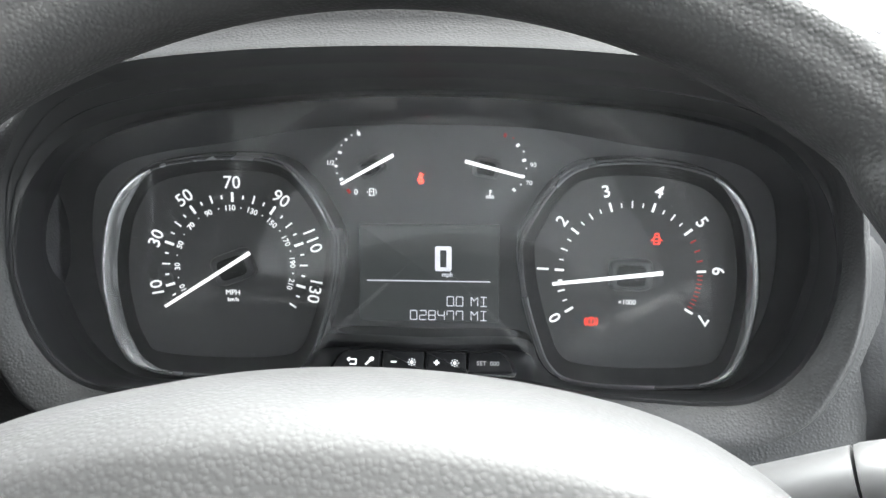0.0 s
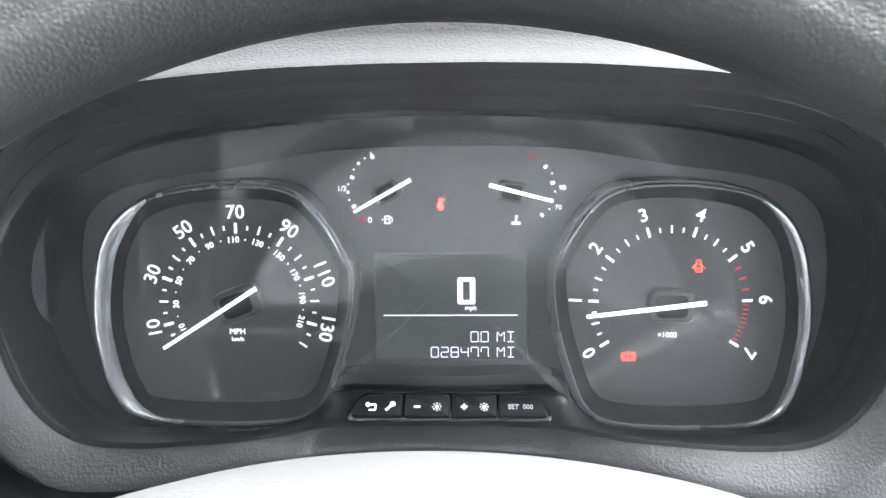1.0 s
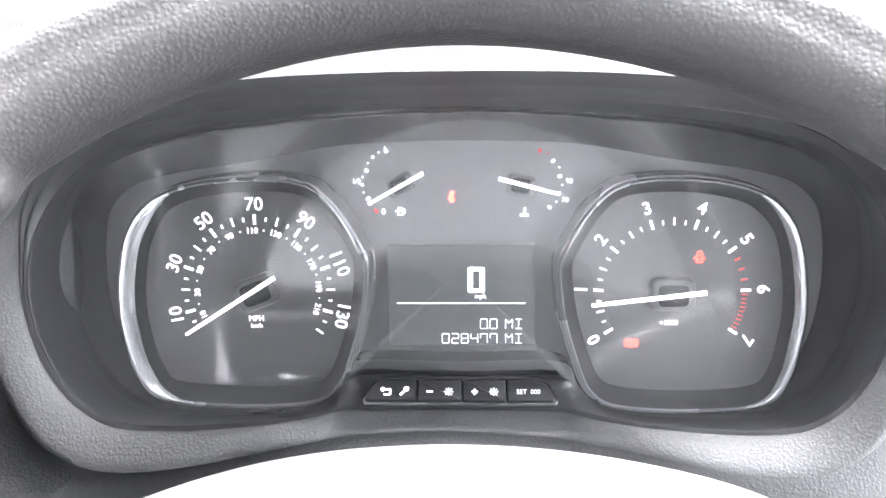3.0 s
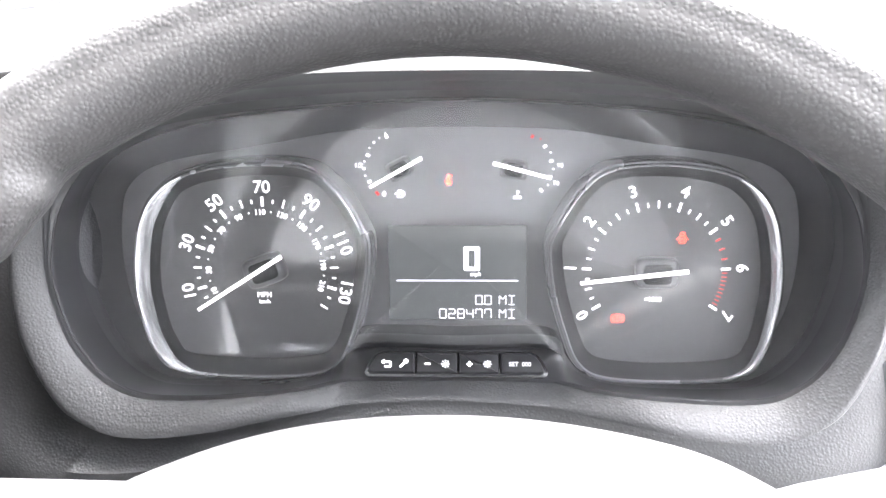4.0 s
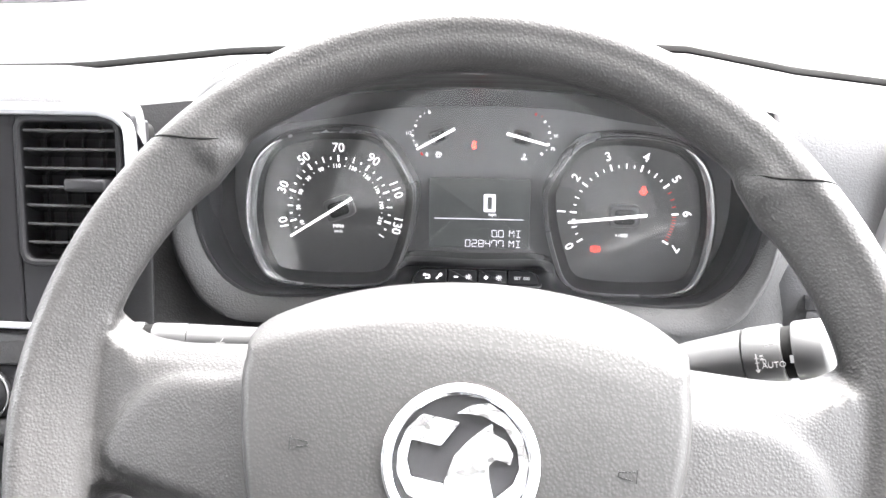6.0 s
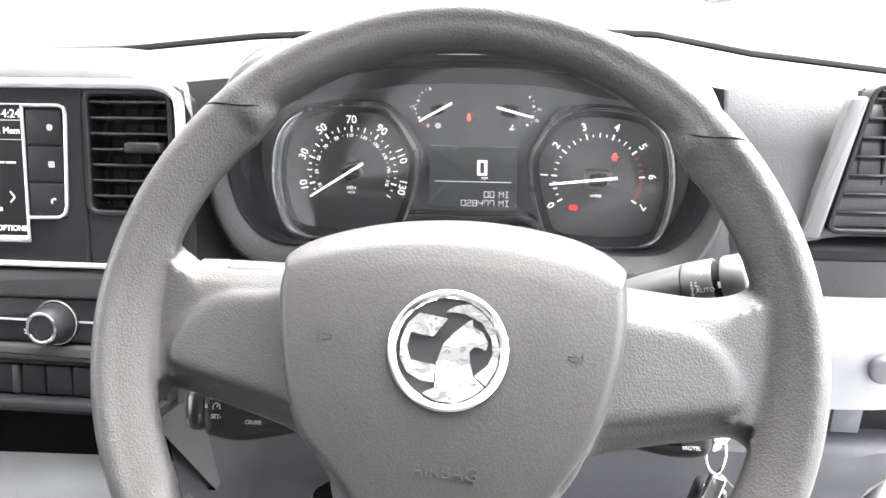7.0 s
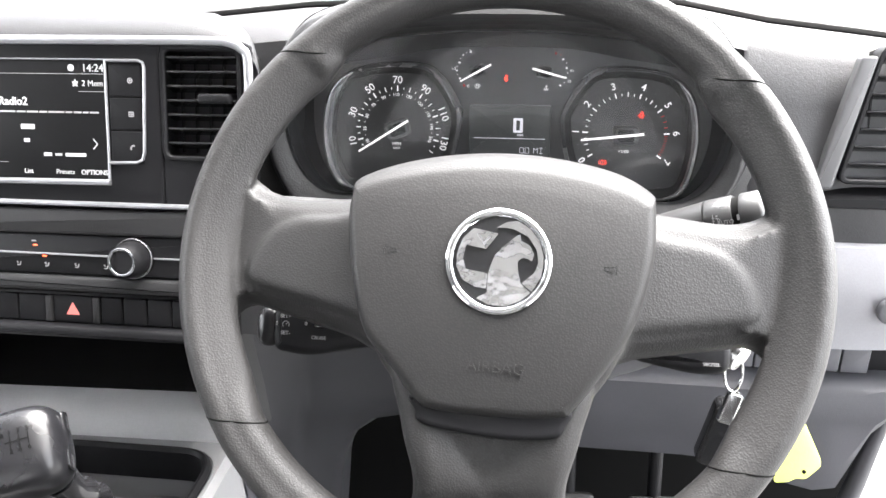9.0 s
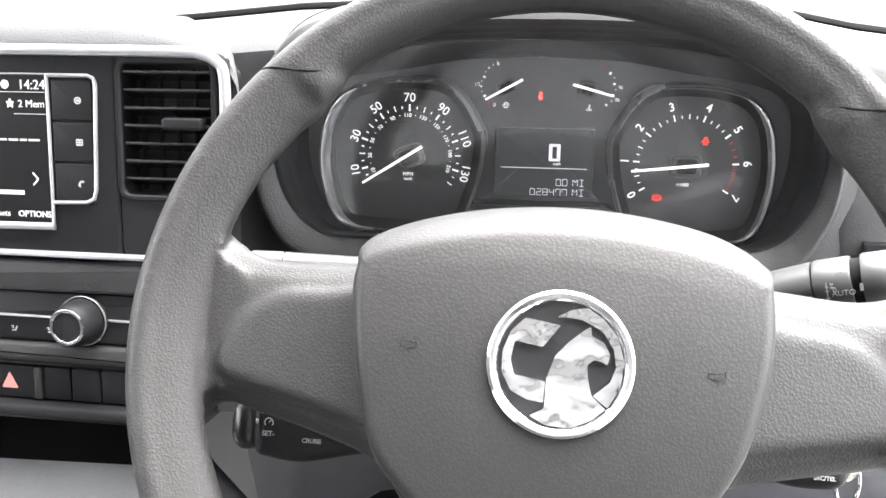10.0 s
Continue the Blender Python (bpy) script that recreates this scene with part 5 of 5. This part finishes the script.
def paddle(name, label, keys, m, depth, marks):
    s = thing(name, label, "stalk", m, "steering column stalks", base=AIMED)
    o = [(p[0], p[1]) for p in spline([(x / 1000, y / 1000, 0) for x, y in keys], 60)]
    part("body", prism(o, -depth, 0, 0.006), SATIN, s, "black paddle-shaped remote")
    for kind, x, y, size in marks:
        if isinstance(kind, str):
            lettering(kind, size, ICON, s, pose(x / 1000, y / 1000, 0.0002), name="caption", bold=0.00005)
        else:
            symbol("symbol", kind, ICON, s, pose(x / 1000, y / 1000, 0.0002))
    return s


CRUISE = slanted(-0.1215, 0.190, 0.855, 32, 0)
cruise = paddle("cruise_stalk", "black cruise control remote with white legends", [(-16, 9), (0, 12), (30, 10), (70, 2), (70, -11), (41, -15.5), (12, -21.5), (-6, -20.8), (-16, -16)], CRUISE, 0.028,
                [("SET+", -8, 3.8, 0.0036), ("II", -14, -1.6, 0.0034), ("SET-", -7.5, -7.6, 0.0036), ("0", 6.6, -0.6, 0.0036), ("CRUISE", 16, -9.8, 0.0032),
                 ([(2.3 * math.cos(a), 2.3 * math.sin(a), 2.3 * math.cos(a + .5), 2.3 * math.sin(a + .5), .5) for a in np.arange(-0.6, 3.6, .5)] + [(0, 0, 1.2, 1.2, .5)], -7.5, -1.8, 0)])
part("end_roller", tube([(-0.0215, y / 1000, -0.008) for y in (9.5, 9.0, 7, 3, -4, -11, -15, -17, -17.5)], [0.0015, 0.004, 0.0065, 0.0082, 0.0088, 0.0082, 0.0065, 0.004, 0.0015], 24, True, squash=0.8, up=(0, 0, 1)), KNOB, cruise, "glossy black end roller", smooth=80)
part("slider", prism(rect(0.0125, -0.0030, 0.0225, 0.0005, 0.0012), 0, 0.003, 0.001), GLOSS, cruise)
AUDIO = slanted(0.150, 0.216, 0.828, 32, 0)
paddle("audio_stalk", "black audio remote with a white legend", [(18, 11), (0, 13), (-30, 10), (-60, 2), (-45, -4), (-20, -9), (0, -11.5), (18, -8)], AUDIO, 0.024, [("SRC/TEL", 7, -4.8, 0.0030)])

key = thing("ignition_key", "ignition key with a black fob and yellow tag in the lock", "key", Matrix.Translation((0.176, 0.232, 0.818)), base=AIMED)
ringpts = [(0.006 * math.cos(a), -0.004 * math.sin(a), -0.012 - 0.013 * math.sin(a)) for a in np.linspace(0, 2 * math.pi, 25)]
part("ring", tube(ringpts, 0.0010, 8, False), STEEL, key, "steel split ring")
part("barrel", tube([(-0.02, 0.02, 0.008), (0.0, 0.0, 0.003), (0.003, -0.003, 0.002)], [0.012, 0.012, 0.010], 20), STEEL, key, "steel lock barrel")
part("blade_hinge", prism(rounded([(-0.006, -0.012), (0.0045, -0.012), (0.005, 0.012), (-0.005, 0.012)], 0.002, 4), -0.003, 0.003, 0.0012), STEEL, key, "worn steel key hinge", Matrix.Translation((0.000, -0.006, -0.038)) @ pose(0, 0, 0, 80, 0, 0) @ pose(0, 0, 0, 0, 0, -14))
part("fob", prism(rounded([(-0.010, -0.026), (0.009, -0.026), (0.011, 0.026), (-0.009, 0.026)], 0.006, 5), -0.007, 0.007, 0.003), GLOSS, key, "black plastic key fob", Matrix.Translation((-0.004, 0.004, -0.068)) @ pose(0, 0, 0, 80, 0, 0) @ pose(0, 0, 0, 0, 0, -14))
hang = Matrix.Translation((0.063, 0.030, -0.105)) @ pose(0, 0, 0, 66, 0, 0) @ Matrix.Scale(0.76, 4)
shape = rounded([(-0.022, -0.030), (-0.008, -0.028), (-0.002, -0.024), (0.008, -0.024), (0.022, -0.010), (0.021, -0.002), (0.004, 0.034), (-0.010, 0.034), (-0.024, -0.018)], 0.003, 4)
card = part("tag", prism(shape, 0, 0.0016, 0.0004), YELLOW, key, "bright yellow plastic tag with a punched hole", hang)
part("hole", prism(circle(0.006, -0.0165, 0.0022, 16), 0.0012, 0.0018), GROOVE, card, "punched hole")
part("cord", tube([(0.002, -0.003, -0.024), (0.02, 0.006, -0.05), (0.045, 0.03, -0.075), (0.0585, 0.042, -0.083)], 0.0008, 8), SOFTBLACK, key, "thin black cord")

# ---- right-hand end of the dashboard ----
RIGHT = slanted(0.31, 0.40, 0.77, 4)
right_vent = air_vent(AIMED @ slanted(0.0, 0.418, 0.865, 14), 0.282, 0.372, 0.012, 0.118, 7, "black air vent at the dashboard's outer end", 0.22)
part("chrome_side", prism(rounded([(0.2590, 0.004), (0.2735, 0.004), (0.2990, 0.112), (0.2860, 0.112)], 0.003, 4), -0.01, 0.004, 0.002), GREYTRIM, right_vent, "satin silver side trim")
lower = thing("lower_dash_panel", "grey lower dashboard panel under the wheel", "dash panel", base=AIMED)
rows = []
for i in range(21):
    x = 0.222 + 0.168 * i / 20
    e = max(0.0, (x - 0.30) / 0.09)
    b = 0.015 * e * e
    rows.append([(x, 0.43 + b, 0.866), (x, 0.412 + b, 0.862), (x, 0.408 + b, 0.856)])
part("upper_strip", sheet(rows, -0.004), SATIN, lower, "black strip")
rows = [[(x, 0.404 + 0.015 * max(0, (x - .3) / .09) ** 2, z) for z in (0.857, 0.855, 0.828, 0.826)] for x in np.linspace(0.222, 0.39, 15)]
part("band", sheet(rows, -0.004), DASH, lower, "dark grey band")
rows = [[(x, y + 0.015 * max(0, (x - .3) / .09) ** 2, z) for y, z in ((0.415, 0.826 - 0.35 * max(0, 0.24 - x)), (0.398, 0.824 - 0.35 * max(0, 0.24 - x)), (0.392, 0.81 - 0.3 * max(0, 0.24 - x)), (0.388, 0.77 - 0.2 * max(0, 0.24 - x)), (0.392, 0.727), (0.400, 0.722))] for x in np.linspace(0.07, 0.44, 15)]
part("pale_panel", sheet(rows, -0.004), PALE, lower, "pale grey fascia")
part("recess", prism(rect(0.20, 0.690, 0.44, 0.726, 0.003), -0.43, -0.415), SATIN, lower, "dark switch recess", Matrix(((1, 0, 0, 0), (0, 0, -1, 0), (0, 1, 0, 0), (0, 0, 0, 1))))
for k in range(5):
    x = 0.218 + 0.0250 * k
    part("blank_switch", prism(rect(x - 0.0119, 0.6945, x + 0.0119, 0.7200, 0.0015), -0.416, -0.404, 0.0012), DASH_LOW, lower, "", Matrix(((1, 0, 0, 0), (0, 0, -1, 0), (0, 1, 0, 0), (0, 0, 0, 1))))
rows = []
for x in np.linspace(0.03, 0.40, 19):
    foot = float(np.interp(x, (0.03, 0.19, 0.27, 0.315, 0.345, 0.40), (0.598, 0.598, 0.572, 0.560, 0.66, 0.672)))
    bow = 0.015 * max(0, (x - 0.3) / 0.09) ** 2
    rows.append([(x, y + bow, 0.692 + (foot - 0.692) * f) for y, f in ((0.412, 0), (0.392, 0.02), (0.384, 0.08), (0.380, 0.3), (0.378, 0.68), (0.384, 0.95), (0.400, 1.0))])
part("knee_panel", sheet(rows, -0.004), DASH_LOW, lower, "blue-grey knee panel")
part("round_cap", prism(circle(0, 0, 0.0125, 32), 0, 0.006, 0.003), DASH_LOW, lower, "round dark grey cap", slanted(0.331, 0.388, 0.772, 0))
# end rail of the dash beside the open door
part("end_rail", tube([(0.410, 0.43, 0.86), (0.396, 0.412, 0.72), (0.358, 0.405, 0.67), (0.348, 0.402, 0.62), (0.342, 0.402, 0.57), (0.335, 0.404, 0.52), (0.328, 0.41, 0.42)], [0.007, 0.007, 0.007, 0.008, 0.009, 0.010, 0.011], 16), KICK, lower, "dark edge beside the door")

# footwell: bulkhead, side panel and pedals
bm = bmesh.new()
box(bm, -1.40, 0.25, 0.62, 0.44, 0.93, 0.66)
# Near-black colour stands in for the deep shade of the footwell.
tagged(part("wall_front", bm, GROOVE, m=Matrix(((1, 0, 0, 0), (0, 0, 1, 0), (0, 1, 0, 0), (0, 0, 0, 1)))), "footwell bulkhead, near-black to stand for deep shade", "wall", kind="structure")
kick = thing("footwell_panel", "blue-grey moulded footwell side panel", "trim panel")
rows = []
for z, xl, xm, xr in ((0.80, -0.246, -0.200, -0.06), (0.70, -0.244, -0.204, -0.06), (0.62, -0.244, -0.216, -0.075), (0.592, -0.246, -0.222, -0.090), (0.582, -0.247, -0.225, -0.135), (0.56, -0.249, -0.229, -0.163), (0.527, -0.252, -0.234, -0.179), (0.4855, -0.258, -0.242, -0.189), (0.40, -0.268, -0.25, -0.20), (0.25, -0.275, -0.255, -0.21)):
    rows.append([(xl - 0.01, 0.34, z), (xl, 0.372, z), (xm - 0.012, 0.398, z), (xm - 0.004, 0.404, z), (xm, 0.412, z), (xm + 0.012, 0.424, z), (xr - 0.012, 0.436, z), (xr - 0.003, 0.441, z), (xr, 0.452, z), (xr, 0.50, z)])
part("panel", sheet(rows, -0.004), KICK, kick, "grey moulded panel", smooth=60)
part("side_rail", tube([(-0.262, 0.33, 0.62), (-0.268, 0.30, 0.55), (-0.275, 0.26, 0.46), (-0.28, 0.22, 0.30)], [0.010, 0.014, 0.016, 0.016], 12, True), CONSOLE, kick, "paler sloping edge rail")
for x, label in ((-0.03, "clutch"), (0.07, "brake"), (0.17, "accelerator")):
    p = thing("pedal", "black rubber-faced " + label + " pedal in the footwell", "pedal", None, "pedals")
    part("arm", tube([(x, 0.58, 0.70), (x, 0.52, 0.55), (x, 0.50, 0.42)], 0.008, 10), SATIN, p)
    part("pad", prism(rect(-0.03, -0.025, 0.03, 0.025, 0.006), 0, 0.012, 0.003), SOFTBLACK, p, "ribbed rubber pad", slanted(x, 0.49, 0.41, 35))
